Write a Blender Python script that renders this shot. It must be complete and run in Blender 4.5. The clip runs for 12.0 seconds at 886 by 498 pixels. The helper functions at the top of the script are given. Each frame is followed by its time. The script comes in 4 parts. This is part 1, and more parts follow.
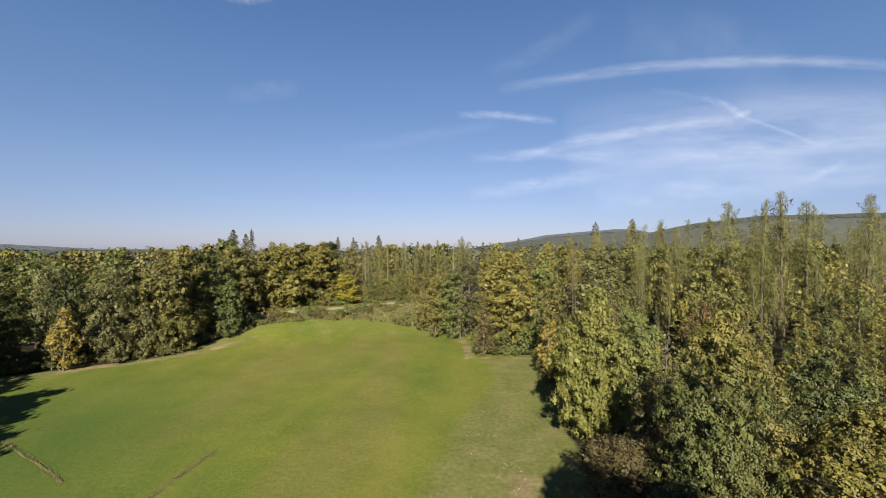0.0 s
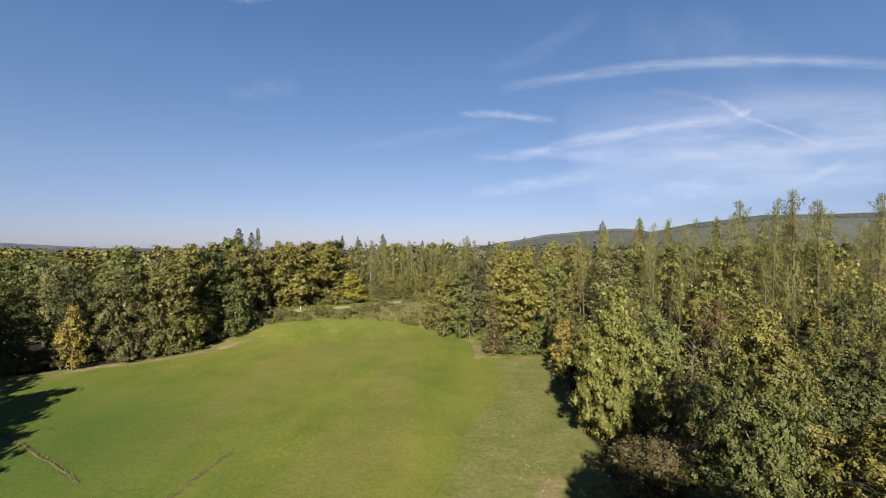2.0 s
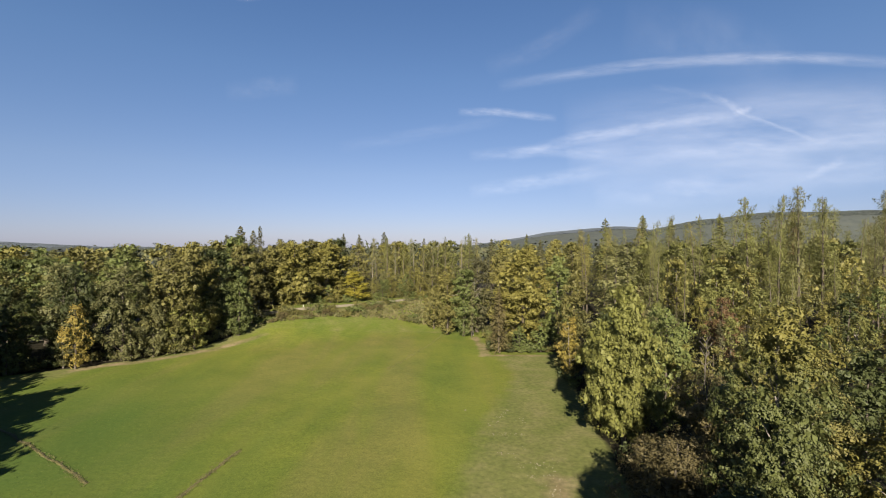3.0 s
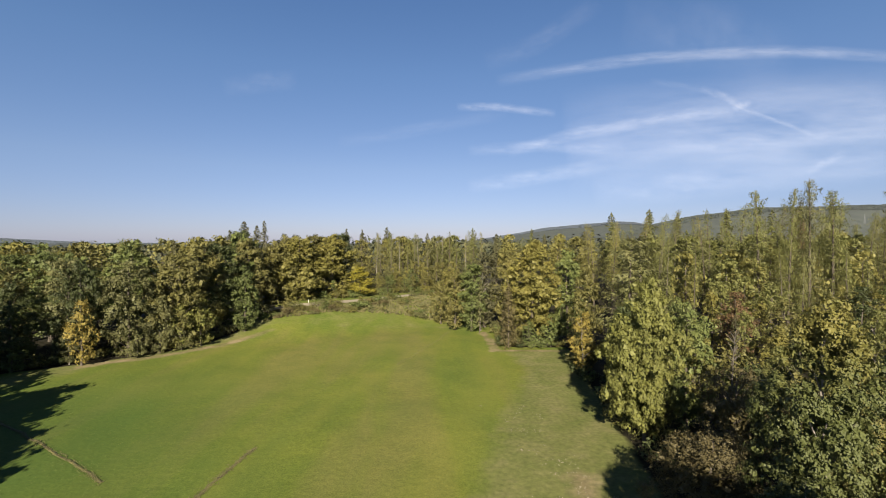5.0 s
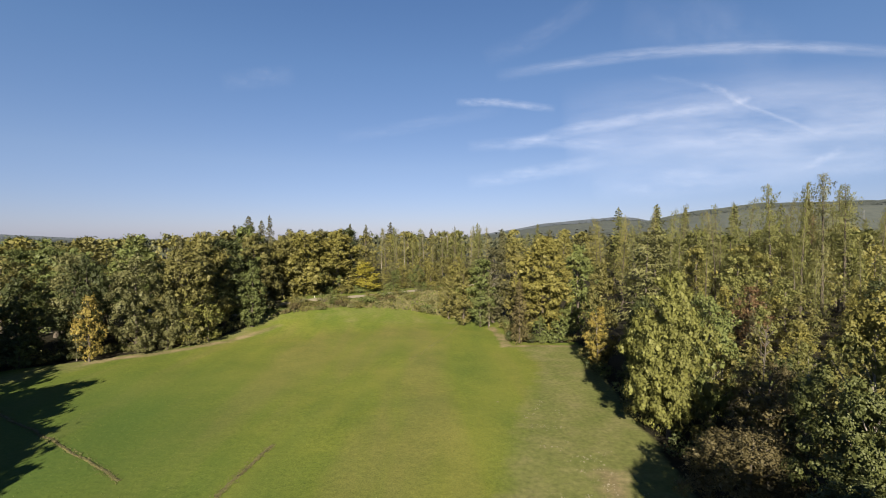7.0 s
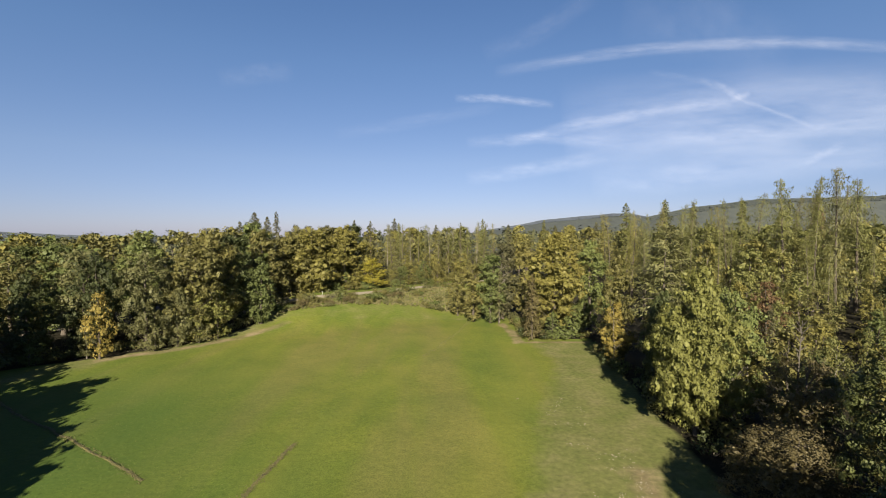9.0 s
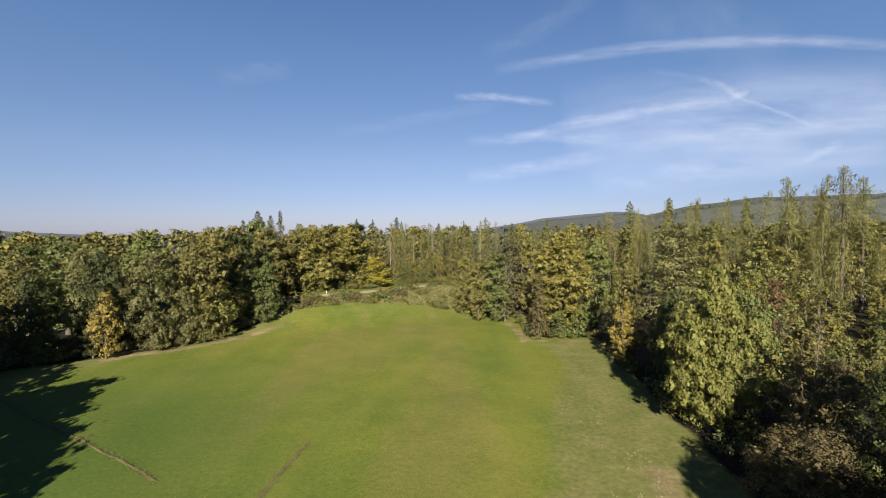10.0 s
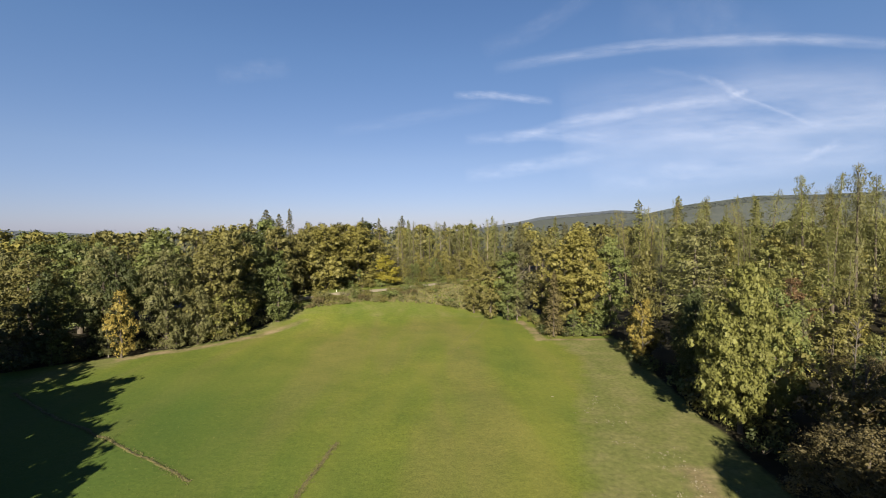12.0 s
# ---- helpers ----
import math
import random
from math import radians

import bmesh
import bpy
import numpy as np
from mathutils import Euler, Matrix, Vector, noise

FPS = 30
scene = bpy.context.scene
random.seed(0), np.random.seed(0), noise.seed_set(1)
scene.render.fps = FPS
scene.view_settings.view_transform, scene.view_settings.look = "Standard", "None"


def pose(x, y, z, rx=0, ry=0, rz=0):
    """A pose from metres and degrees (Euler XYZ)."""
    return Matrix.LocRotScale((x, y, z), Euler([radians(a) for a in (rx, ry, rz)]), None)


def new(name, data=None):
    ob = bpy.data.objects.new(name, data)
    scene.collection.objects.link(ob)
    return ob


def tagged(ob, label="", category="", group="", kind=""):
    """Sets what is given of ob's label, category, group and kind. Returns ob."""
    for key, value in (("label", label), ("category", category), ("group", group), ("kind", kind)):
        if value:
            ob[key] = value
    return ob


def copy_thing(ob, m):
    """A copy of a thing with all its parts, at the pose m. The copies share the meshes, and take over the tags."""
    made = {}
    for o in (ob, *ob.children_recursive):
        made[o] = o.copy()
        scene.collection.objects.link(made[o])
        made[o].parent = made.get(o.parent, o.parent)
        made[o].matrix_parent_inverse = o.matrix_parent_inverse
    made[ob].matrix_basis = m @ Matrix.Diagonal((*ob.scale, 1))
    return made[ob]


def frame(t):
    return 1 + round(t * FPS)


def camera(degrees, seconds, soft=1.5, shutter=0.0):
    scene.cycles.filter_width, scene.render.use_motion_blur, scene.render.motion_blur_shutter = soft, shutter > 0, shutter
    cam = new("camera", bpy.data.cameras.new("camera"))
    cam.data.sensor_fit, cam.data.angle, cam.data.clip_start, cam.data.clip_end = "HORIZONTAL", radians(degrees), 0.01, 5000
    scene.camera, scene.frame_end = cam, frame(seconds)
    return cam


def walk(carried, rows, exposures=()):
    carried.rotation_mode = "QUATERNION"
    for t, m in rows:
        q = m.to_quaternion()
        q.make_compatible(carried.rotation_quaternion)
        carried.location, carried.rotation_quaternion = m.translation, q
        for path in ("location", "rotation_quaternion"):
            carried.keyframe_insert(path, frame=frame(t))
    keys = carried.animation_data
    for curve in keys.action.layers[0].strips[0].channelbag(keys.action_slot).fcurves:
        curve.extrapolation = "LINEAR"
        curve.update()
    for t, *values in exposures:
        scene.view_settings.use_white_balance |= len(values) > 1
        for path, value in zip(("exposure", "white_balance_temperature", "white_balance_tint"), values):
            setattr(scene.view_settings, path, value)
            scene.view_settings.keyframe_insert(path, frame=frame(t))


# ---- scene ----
cam = camera(92.0, 12.0, soft=0.8)
# seconds, eye x, y, z, yaw (to the left), pitch (up), roll
PATH = [
    (0, 0.042, 0.011, 25.008, 0.018, -0.063, 0.172),
    (0.5, -0.547, 0.170, 24.937, 0.065, -0.003, 0.241),
    (1, -1.141, 0.342, 24.892, 0.073, -0.008, 0.264),
    (1.5, -1.735, 0.531, 24.862, 0.052, -0.063, 0.255),
    (2, -2.328, 0.738, 24.835, 0.015, -0.156, 0.226),
    (2.5, -2.918, 0.963, 24.805, -0.032, -0.275, 0.188),
    (3, -3.506, 1.206, 24.766, -0.082, -0.411, 0.148),
    (5, -5.878, 2.305, 24.504, -0.257, -1.011, 0.027),
    (5.5, -6.490, 2.594, 24.418, -0.291, -1.157, 0.011),
    (6, -7.117, 2.881, 24.330, -0.323, -1.298, -0.002),
    (6.5, -7.763, 3.161, 24.245, -0.353, -1.432, -0.014),
    (7, -8.430, 3.431, 24.165, -0.385, -1.561, -0.027),
    (9, -11.367, 4.334, 23.966, -0.553, -2.016, -0.127),
    (9.5, -12.173, 4.506, 23.952, -0.606, -2.113, -0.166),
    (10, -13.007, 4.656, 23.948, -0.662, -2.201, -0.205),
    (10.5, -13.865, 4.784, 23.950, -0.716, -2.277, -0.240),
    (11, -14.742, 4.895, 23.950, -0.762, -2.337, -0.263),
    (11.5, -15.631, 4.993, 23.937, -0.794, -2.376, -0.264),
    (12, -16.523, 5.084, 23.897, -0.801, -2.387, -0.230),
]
walk(cam, [(t, pose(x, y, z, 90 + pitch, 0, yaw) @ pose(0, 0, 0, 0, 0, roll)) for t, x, y, z, yaw, pitch, roll in PATH])

# ---------------------------------------------------------------- light
SUN_UP, SUN_TURN = 29.0, 6.0        # degrees: height, and how far the shadows lean to +x from +y
world = bpy.data.worlds.new("sky")
scene.world = world
world.use_nodes = True
wn = world.node_tree.nodes
sky = wn.new("ShaderNodeTexSky")
sky.sky_type, sky.sun_disc = "NISHITA", False
sky.sun_elevation, sky.sun_rotation = radians(SUN_UP), radians(180 + SUN_TURN)
sky.altitude, sky.air_density, sky.dust_density, sky.ozone_density = 300, 1.0, 0.3, 1.5
air = wn.new("ShaderNodeMix")
air.data_type, air.blend_type = "RGBA", "MULTIPLY"
air.inputs["Factor"].default_value, air.inputs["B"].default_value = 1.0, (0.45, 0.435, 0.525, 1)
world.node_tree.links.new(sky.outputs["Color"], air.inputs["A"])
blue = wn.new("ShaderNodeMix")
blue.data_type, blue.blend_type = "RGBA", "ADD"
blue.inputs["Factor"].default_value, blue.inputs["B"].default_value = 1.0, (0.213, 0.623, 1.361, 1)
world.node_tree.links.new(air.outputs["Result"], blue.inputs["A"])
rise = wn.new("ShaderNodeSeparateXYZ")
world.node_tree.links.new(wn.new("ShaderNodeTexCoord").outputs["Generated"], rise.inputs["Vector"])
tint = wn.new("ShaderNodeValToRGB")      # clear air: lavender haze low down, deep blue overhead, dimmed there to deepen shade
stops = [(0.0, (0.87, 0.89, 1.0)), (0.05, (0.96, 0.93, 0.99)), (0.16, (1.14, 1.05, 0.99)), (0.36, (1.05, 1.05, 1.01)), (0.55, (0.86, 0.91, 0.95)), (0.75, (0.42, 0.45, 0.5)), (1.0, (0.25, 0.28, 0.33))]
while len(tint.color_ramp.elements) < len(stops):
    tint.color_ramp.elements.new(0.5)
for e, (at, col) in zip(tint.color_ramp.elements, stops):
    e.position, e.color = at, (*col, 1)
world.node_tree.links.new(rise.outputs["Z"], tint.inputs["Fac"])
depth = wn.new("ShaderNodeMix")
depth.data_type, depth.blend_type = "RGBA", "MULTIPLY"
depth.inputs["Factor"].default_value = 1.0
world.node_tree.links.new(blue.outputs["Result"], depth.inputs["A"])
world.node_tree.links.new(tint.outputs["Color"], depth.inputs["B"])
world.node_tree.links.new(depth.outputs["Result"], wn["Background"].inputs["Color"])
wn["Background"].inputs["Strength"].default_value = 0.05

sun = new("sun", bpy.data.lights.new("sun", "SUN"))
sun.data.energy, sun.data.angle, sun.data.color = 5.0, radians(0.53), (1.0, 0.88, 0.71)
down = Vector((math.sin(radians(SUN_TURN)) * math.cos(radians(SUN_UP)), math.cos(radians(SUN_TURN)) * math.cos(radians(SUN_UP)), -math.sin(radians(SUN_UP))))
sun.matrix_world = Matrix.Translation((0, -60, 90)) @ down.to_track_quat("-Z", "Y").to_matrix().to_4x4()
scene.view_settings.exposure = 1.49

# ---------------------------------------------------------------- materials


def material(name):
    m = bpy.data.materials.new(name)
    m.use_nodes = True
    return m, m.node_tree.nodes, m.node_tree.links, m.node_tree.nodes["Principled BSDF"]


def node(nodes, kind, **values):
    n = nodes.new(kind)
    for key, value in values.items():
        n.inputs[key.replace("_", " ")].default_value = value
    return n


def noise_node(nodes, links, where, scale, detail=4.0, rough=0.6):
    n = node(nodes, "ShaderNodeTexNoise", Scale=scale, Detail=detail, Roughness=rough)
    links.new(where, n.inputs["Vector"])
    return n.outputs["Fac"]


def ramp(nodes, links, value, stops):
    n = nodes.new("ShaderNodeValToRGB")
    while len(n.color_ramp.elements) < len(stops):
        n.color_ramp.elements.new(0.5)
    for e, (at, col) in zip(n.color_ramp.elements, stops):
        e.position, e.color = at, (*col, 1)
    links.new(value, n.inputs["Fac"])
    return n.outputs["Color"]


def blend(nodes, links, fac, a, b, mode="MIX"):
    n = nodes.new("ShaderNodeMix")
    n.data_type, n.blend_type = "RGBA", mode
    for socket, value in ((n.inputs["Factor"], fac), (n.inputs["A"], a), (n.inputs["B"], b)):
        if isinstance(value, (int, float)):
            socket.default_value = value
        elif isinstance(value, tuple):
            socket.default_value = (*value, 1)
        else:
            links.new(value, socket)
    return n.outputs["Result"]


def sums(nodes, links, op, a, b, clamp=False):
    n = nodes.new("ShaderNodeMath")
    n.operation, n.use_clamp = op, clamp
    for socket, value in zip(n.inputs, (a, b)):
        if isinstance(value, (int, float)):
            socket.default_value = value
        else:
            links.new(value, socket)
    return n.outputs["Value"]


def bumped(nodes, links, shader, height, strength, distance):
    n = node(nodes, "ShaderNodeBump", Strength=strength, Distance=distance)
    links.new(height, n.inputs["Height"])
    links.new(n.outputs["Normal"], shader.inputs["Normal"])


def leaf_material(name, deep, main, turned, turning=0.5, thin_share=0.16, top=None):
    """Leaves: each has its own shade; parts of a crown turn to the autumn colour."""
    m, nodes, links, shader = material(name)
    geo, info = nodes.new("ShaderNodeNewGeometry"), nodes.new("ShaderNodeObjectInfo")
    where = nodes.new("ShaderNodeTexCoord").outputs["Object"]
    dim = tuple(0.25 * a + 0.75 * b for a, b in zip(deep, main))
    shade = ramp(nodes, links, geo.outputs["Random Per Island"], [(0.0, dim), (0.55, main), (1.0, tuple(1.1 * c for c in main))])
    patch = noise_node(nodes, links, where, 0.32, 3.0)
    own = sums(nodes, links, "MULTIPLY", info.outputs["Random"], 0.25)
    fac = sums(nodes, links, "ADD", sums(nodes, links, "ADD", patch, own), turning - 1.12)
    if top:
        split = nodes.new("ShaderNodeSeparateXYZ")
        links.new(where, split.inputs["Vector"])
        fac = sums(nodes, links, "ADD", fac, sums(nodes, links, "MULTIPLY", sums(nodes, links, "SUBTRACT", split.outputs["Z"], top), 0.07))
    fac = sums(nodes, links, "MULTIPLY", fac, 3.0, True)
    fac = sums(nodes, links, "MULTIPLY", fac, 0.5 if top else 0.42)
    col = blend(nodes, links, fac, shade, turned)
    tone = sums(nodes, links, "ADD", sums(nodes, links, "MULTIPLY", info.outputs["Random"], 0.26), 0.87)
    tint = nodes.new("ShaderNodeCombineColor")
    for n in range(3):
        links.new(tone, tint.inputs[n])
    col = blend(nodes, links, 1.0, col, tint.outputs["Color"], "MULTIPLY")
    speck = ramp(nodes, links, noise_node(nodes, links, where, 2.6, 4.0, 0.7), [(0.32, (0.45, 0.46, 0.45)), (0.5, (1.0, 1.0, 1.0)), (0.7, (1.3, 1.28, 1.25))])
    col = blend(nodes, links, 0.4, col, speck, "MULTIPLY")
    links.new(col, shader.inputs["Base Color"])
    bumped(nodes, links, shader, noise_node(nodes, links, where, 3.2, 4.0, 0.7), 0.4, 0.2)
    shader.inputs["Roughness"].default_value = 0.55
    shader.inputs["Specular IOR Level"].default_value = 0.25
    thin = nodes.new("ShaderNodeBsdfTranslucent")
    links.new(col, thin.inputs["Color"])
    mix = nodes.new("ShaderNodeMixShader")
    mix.inputs["Fac"].default_value = thin_share
    links.new(shader.outputs["BSDF"], mix.inputs[1])
    links.new(thin.outputs["BSDF"], mix.inputs[2])
    links.new(mix.outputs["Shader"], nodes["Material Output"].inputs["Surface"])
    return m


LEAF = {
    "green": leaf_material("leaf_green", (0.050, 0.062, 0.019), (0.094, 0.114, 0.034), (0.149, 0.135, 0.034), 0.42),
    "olive": leaf_material("leaf_olive", (0.064, 0.061, 0.019), (0.119, 0.112, 0.034), (0.163, 0.127, 0.036), 0.43),
    "gold": leaf_material("leaf_gold", (0.078, 0.068, 0.019), (0.138, 0.128, 0.032), (0.164, 0.131, 0.033), 0.44, 0.2),
    "yellow": leaf_material("leaf_yellow", (0.133, 0.115, 0.015), (0.256, 0.230, 0.034), (0.268, 0.218, 0.029), 0.46),
    "amber": leaf_material("leaf_amber", (0.110, 0.088, 0.024), (0.200, 0.162, 0.039), (0.221, 0.149, 0.036), 0.45),
    "grey": leaf_material("leaf_grey_green", (0.056, 0.060, 0.025), (0.106, 0.107, 0.041), (0.133, 0.116, 0.041), 0.42),
    # a dark green of its own; on some trees it stands in for deep shade
    "dark": leaf_material("leaf_dark", (0.025, 0.036, 0.013), (0.050, 0.061, 0.020), (0.078, 0.072, 0.021), 0.36),
    "dry": leaf_material("leaf_dry_brown", (0.049, 0.042, 0.018), (0.093, 0.078, 0.033), (0.115, 0.092, 0.039), 0.46),
    "needle": leaf_material("needle_green", (0.044, 0.045, 0.022), (0.085, 0.083, 0.038), (0.133, 0.104, 0.042), 0.40),
    "larch": leaf_material("needle_larch", (0.087, 0.091, 0.028), (0.133, 0.138, 0.042), (0.146, 0.137, 0.046), 0.42, 0.24),
    "lime": leaf_material("leaf_yellow_green", (0.079, 0.086, 0.021), (0.150, 0.155, 0.040), (0.179, 0.155, 0.040), 0.42, 0.14),
    # gold top; the olive below is darkened to carry the shade on the lower crown
    "topped": leaf_material("leaf_dim_olive_gold_top", (0.032, 0.040, 0.014), (0.067, 0.077, 0.023), (0.187, 0.155, 0.033), 0.40, 0.1, 14.6),
    "rust": leaf_material("leaf_rust", (0.069, 0.044, 0.022), (0.123, 0.078, 0.036), (0.137, 0.089, 0.038), 0.42),
    "pale": leaf_material("leaf_pale_olive", (0.104, 0.102, 0.028), (0.164, 0.153, 0.044), (0.188, 0.157, 0.044), 0.42, 0.22),
}


def bark_material(name, dark, light):
    m, nodes, links, shader = material(name)
    where = nodes.new("ShaderNodeTexCoord").outputs["Object"]
    stretch = nodes.new("ShaderNodeMapping")
    stretch.inputs["Scale"].default_value = (6, 6, 1.2)
    links.new(where, stretch.inputs["Vector"])
    fac = noise_node(nodes, links, stretch.outputs["Vector"], 2.0, 6.0)
    links.new(ramp(nodes, links, fac, [(0.3, dark), (0.7, light)]), shader.inputs["Base Color"])
    bumped(nodes, links, shader, fac, 0.6, 0.05)
    shader.inputs["Roughness"].default_value = 0.9
    return m


BARK = bark_material("bark_brown", (0.031, 0.025, 0.019), (0.105, 0.087, 0.065))
BARK_PALE = bark_material("bark_pale", (0.087, 0.074, 0.062), (0.260, 0.236, 0.205))
BARK_GREY = bark_material("bark_grey", (0.040, 0.034, 0.026), (0.105, 0.092, 0.074))


def ground_material():
    m, nodes, links, shader = material("meadow_and_forest_floor")
    where = nodes.new("ShaderNodeNewGeometry").outputs["Position"]

    def given(name):
        n = nodes.new("ShaderNodeAttribute")
        n.attribute_name = name
        return n.outputs["Fac"]

    fine, mid, broad = (noise_node(nodes, links, where, s, 5.0) for s in (1.6, 0.22, 0.035))
    stretch = nodes.new("ShaderNodeMapping")
    stretch.inputs["Rotation"].default_value = (0, 0, radians(16))
    stretch.inputs["Scale"].default_value = (0.062, 0.010, 0.062)
    links.new(where, stretch.inputs["Vector"])
    swath = noise_node(nodes, links, stretch.outputs["Vector"], 1.0, 3.0)
    grass = ramp(nodes, links, broad, [(0.36, (0.062, 0.093, 0.017)), (0.5, (0.087, 0.108, 0.019)), (0.64, (0.115, 0.123, 0.026))])
    lush = ramp(nodes, links, swath, [(0.38, (0.073, 0.100, 0.017)), (0.5, (0.100, 0.118, 0.017)), (0.62, (0.128, 0.117, 0.035))])
    grass = blend(nodes, links, 0.55, grass, lush)
    blades = ramp(nodes, links, fine, [(0.25, (0.62, 0.66, 0.62)), (0.75, (1.35, 1.32, 1.3))])
    mottle = ramp(nodes, links, mid, [(0.3, (0.84, 0.90, 0.86)), (0.7, (1.16, 1.10, 1.12))])
    grass = blend(nodes, links, 0.8, grass, mottle, "MULTIPLY")
    grass = blend(nodes, links, 0.5, grass, blades, "MULTIPLY")
    tuft = ramp(nodes, links, noise_node(nodes, links, where, 5.5, 3.0, 0.7), [(0.28, (0.55, 0.60, 0.5)), (0.5, (1.0, 1.0, 1.0)), (0.72, (1.4, 1.34, 1.3))])
    grass = blend(nodes, links, 0.7, grass, tuft, "MULTIPLY")
    worn = blend(nodes, links, 0.6, grass, (0.146, 0.146, 0.029))
    grass = blend(nodes, links, sums(nodes, links, "MULTIPLY", given("worn"), 0.6), grass, worn)
    # greener grass, also darkened: the lens's corner falloff is painted into it
    rich_dim = blend(nodes, links, 0.75, grass, (0.034, 0.069, 0.013))
    grass = blend(nodes, links, given("lush"), grass, rich_dim)
    stub = ramp(nodes, links, mid, [(0.3, (0.081, 0.096, 0.026)), (0.5, (0.103, 0.110, 0.036)), (0.72, (0.136, 0.129, 0.055))])
    stub = blend(nodes, links, 0.8, stub, blades, "MULTIPLY")
    bare = ramp(nodes, links, mid, [(0.3, (0.099, 0.084, 0.040)), (0.65, (0.198, 0.161, 0.093))])
    bare = blend(nodes, links, 0.7, bare, blades, "MULTIPLY")
    # leaf litter, its colour lowered to hold the deep shade under the trees
    shaded_litter = ramp(nodes, links, fine, [(0.3, (0.009, 0.009, 0.005)), (0.55, (0.017, 0.015, 0.008)), (0.8, (0.034, 0.028, 0.015))])
    # wooded land far off: its greyed tone has the distance haze painted in
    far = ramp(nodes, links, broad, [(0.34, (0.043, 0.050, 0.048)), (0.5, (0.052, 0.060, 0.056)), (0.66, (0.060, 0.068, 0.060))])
    rough = sums(nodes, links, "MULTIPLY", sums(nodes, links, "ADD", mid, -0.5), 0.9)

    def edged(name, soft):
        v = sums(nodes, links, "ADD", sums(nodes, links, "ADD", given(name), rough), -0.5)
        return sums(nodes, links, "ADD", sums(nodes, links, "MULTIPLY", v, soft), 0.5, True)

    col = blend(nodes, links, edged("stubble", 2.0), grass, stub)
    col = blend(nodes, links, edged("bare", 2.2), col, bare)
    col = blend(nodes, links, edged("forest_floor", 4.0), col, shaded_litter)
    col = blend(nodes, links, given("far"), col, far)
    links.new(col, shader.inputs["Base Color"])
    shader.inputs["Roughness"].default_value = 0.85
    shader.inputs["Specular IOR Level"].default_value = 0.15
    bumped(nodes, links, shader, fine, 0.3, 0.2)
    return m


def plain_material(name, low, high, scale, rough=0.85, relief=0.3):
    m, nodes, links, shader = material(name)
    where = nodes.new("ShaderNodeNewGeometry").outputs["Position"]
    fac = noise_node(nodes, links, where, scale, 6.0)
    links.new(ramp(nodes, links, fac, [(0.3, low), (0.7, high)]), shader.inputs["Base Color"])
    bumped(nodes, links, shader, fac, relief, 0.1)
    shader.inputs["Roughness"].default_value = rough
    return m


GRAVEL = plain_material("gravel", (0.150, 0.130, 0.092), (0.225, 0.198, 0.145), 1.5)
SOIL = plain_material("rut_soil", (0.026, 0.023, 0.009), (0.122, 0.110, 0.030), 2.6)
STRAW = plain_material("dry_grass", (0.056, 0.058, 0.018), (0.112, 0.104, 0.034), 3.0)
TURF = plain_material("grass_tuft", (0.056, 0.077, 0.012), (0.105, 0.118, 0.022), 0.6)
ROUGH = plain_material("rough_grass", (0.062, 0.065, 0.022), (0.130, 0.115, 0.043), 0.35)
STONE = plain_material("pale_stone", (0.136, 0.121, 0.074), (0.236, 0.211, 0.149), 4.0)
PAINT = plain_material("white_paint", (0.65, 0.65, 0.63), (0.8, 0.8, 0.78), 6.0, 0.5, 0.05)


def far_wood_material(name, low, middle, high):
    m, nodes, links, shader = material(name)
    geo = nodes.new("ShaderNodeNewGeometry")
    col = ramp(nodes, links, geo.outputs["Random Per Island"], [(0.0, low), (0.5, middle), (1.0, high)])
    links.new(col, shader.inputs["Base Color"])
    shader.inputs["Roughness"].default_value = 0.8
    shader.inputs["Specular IOR Level"].default_value = 0.1
    return m


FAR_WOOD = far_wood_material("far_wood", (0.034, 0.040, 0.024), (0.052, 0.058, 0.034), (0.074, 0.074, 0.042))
# hill woods greyed and blued: distance haze is put into the base colour
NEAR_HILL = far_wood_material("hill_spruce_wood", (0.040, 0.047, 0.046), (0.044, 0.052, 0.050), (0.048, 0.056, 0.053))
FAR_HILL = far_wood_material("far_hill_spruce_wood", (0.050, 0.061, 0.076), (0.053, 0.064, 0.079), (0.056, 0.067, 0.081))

# ---------------------------------------------------------------- ground


def smooth(v):
    v = np.clip(v, 0, 1)
    return v * v * (3 - 2 * v)


def wavy(x, y, size, seed=0.0):
    """A cheap, smooth, uneven field between about -1 and 1."""
    a, b = x / size + seed, y / size - 1.7 * seed
    return (np.sin(a * 1.9 + 1.3 * np.sin(b * 1.1 + seed)) + np.sin(b * 2.3 + 1.1 * np.sin(a * 0.9)) + np.sin((a + b) * 3.1 + 2.0)) / 3


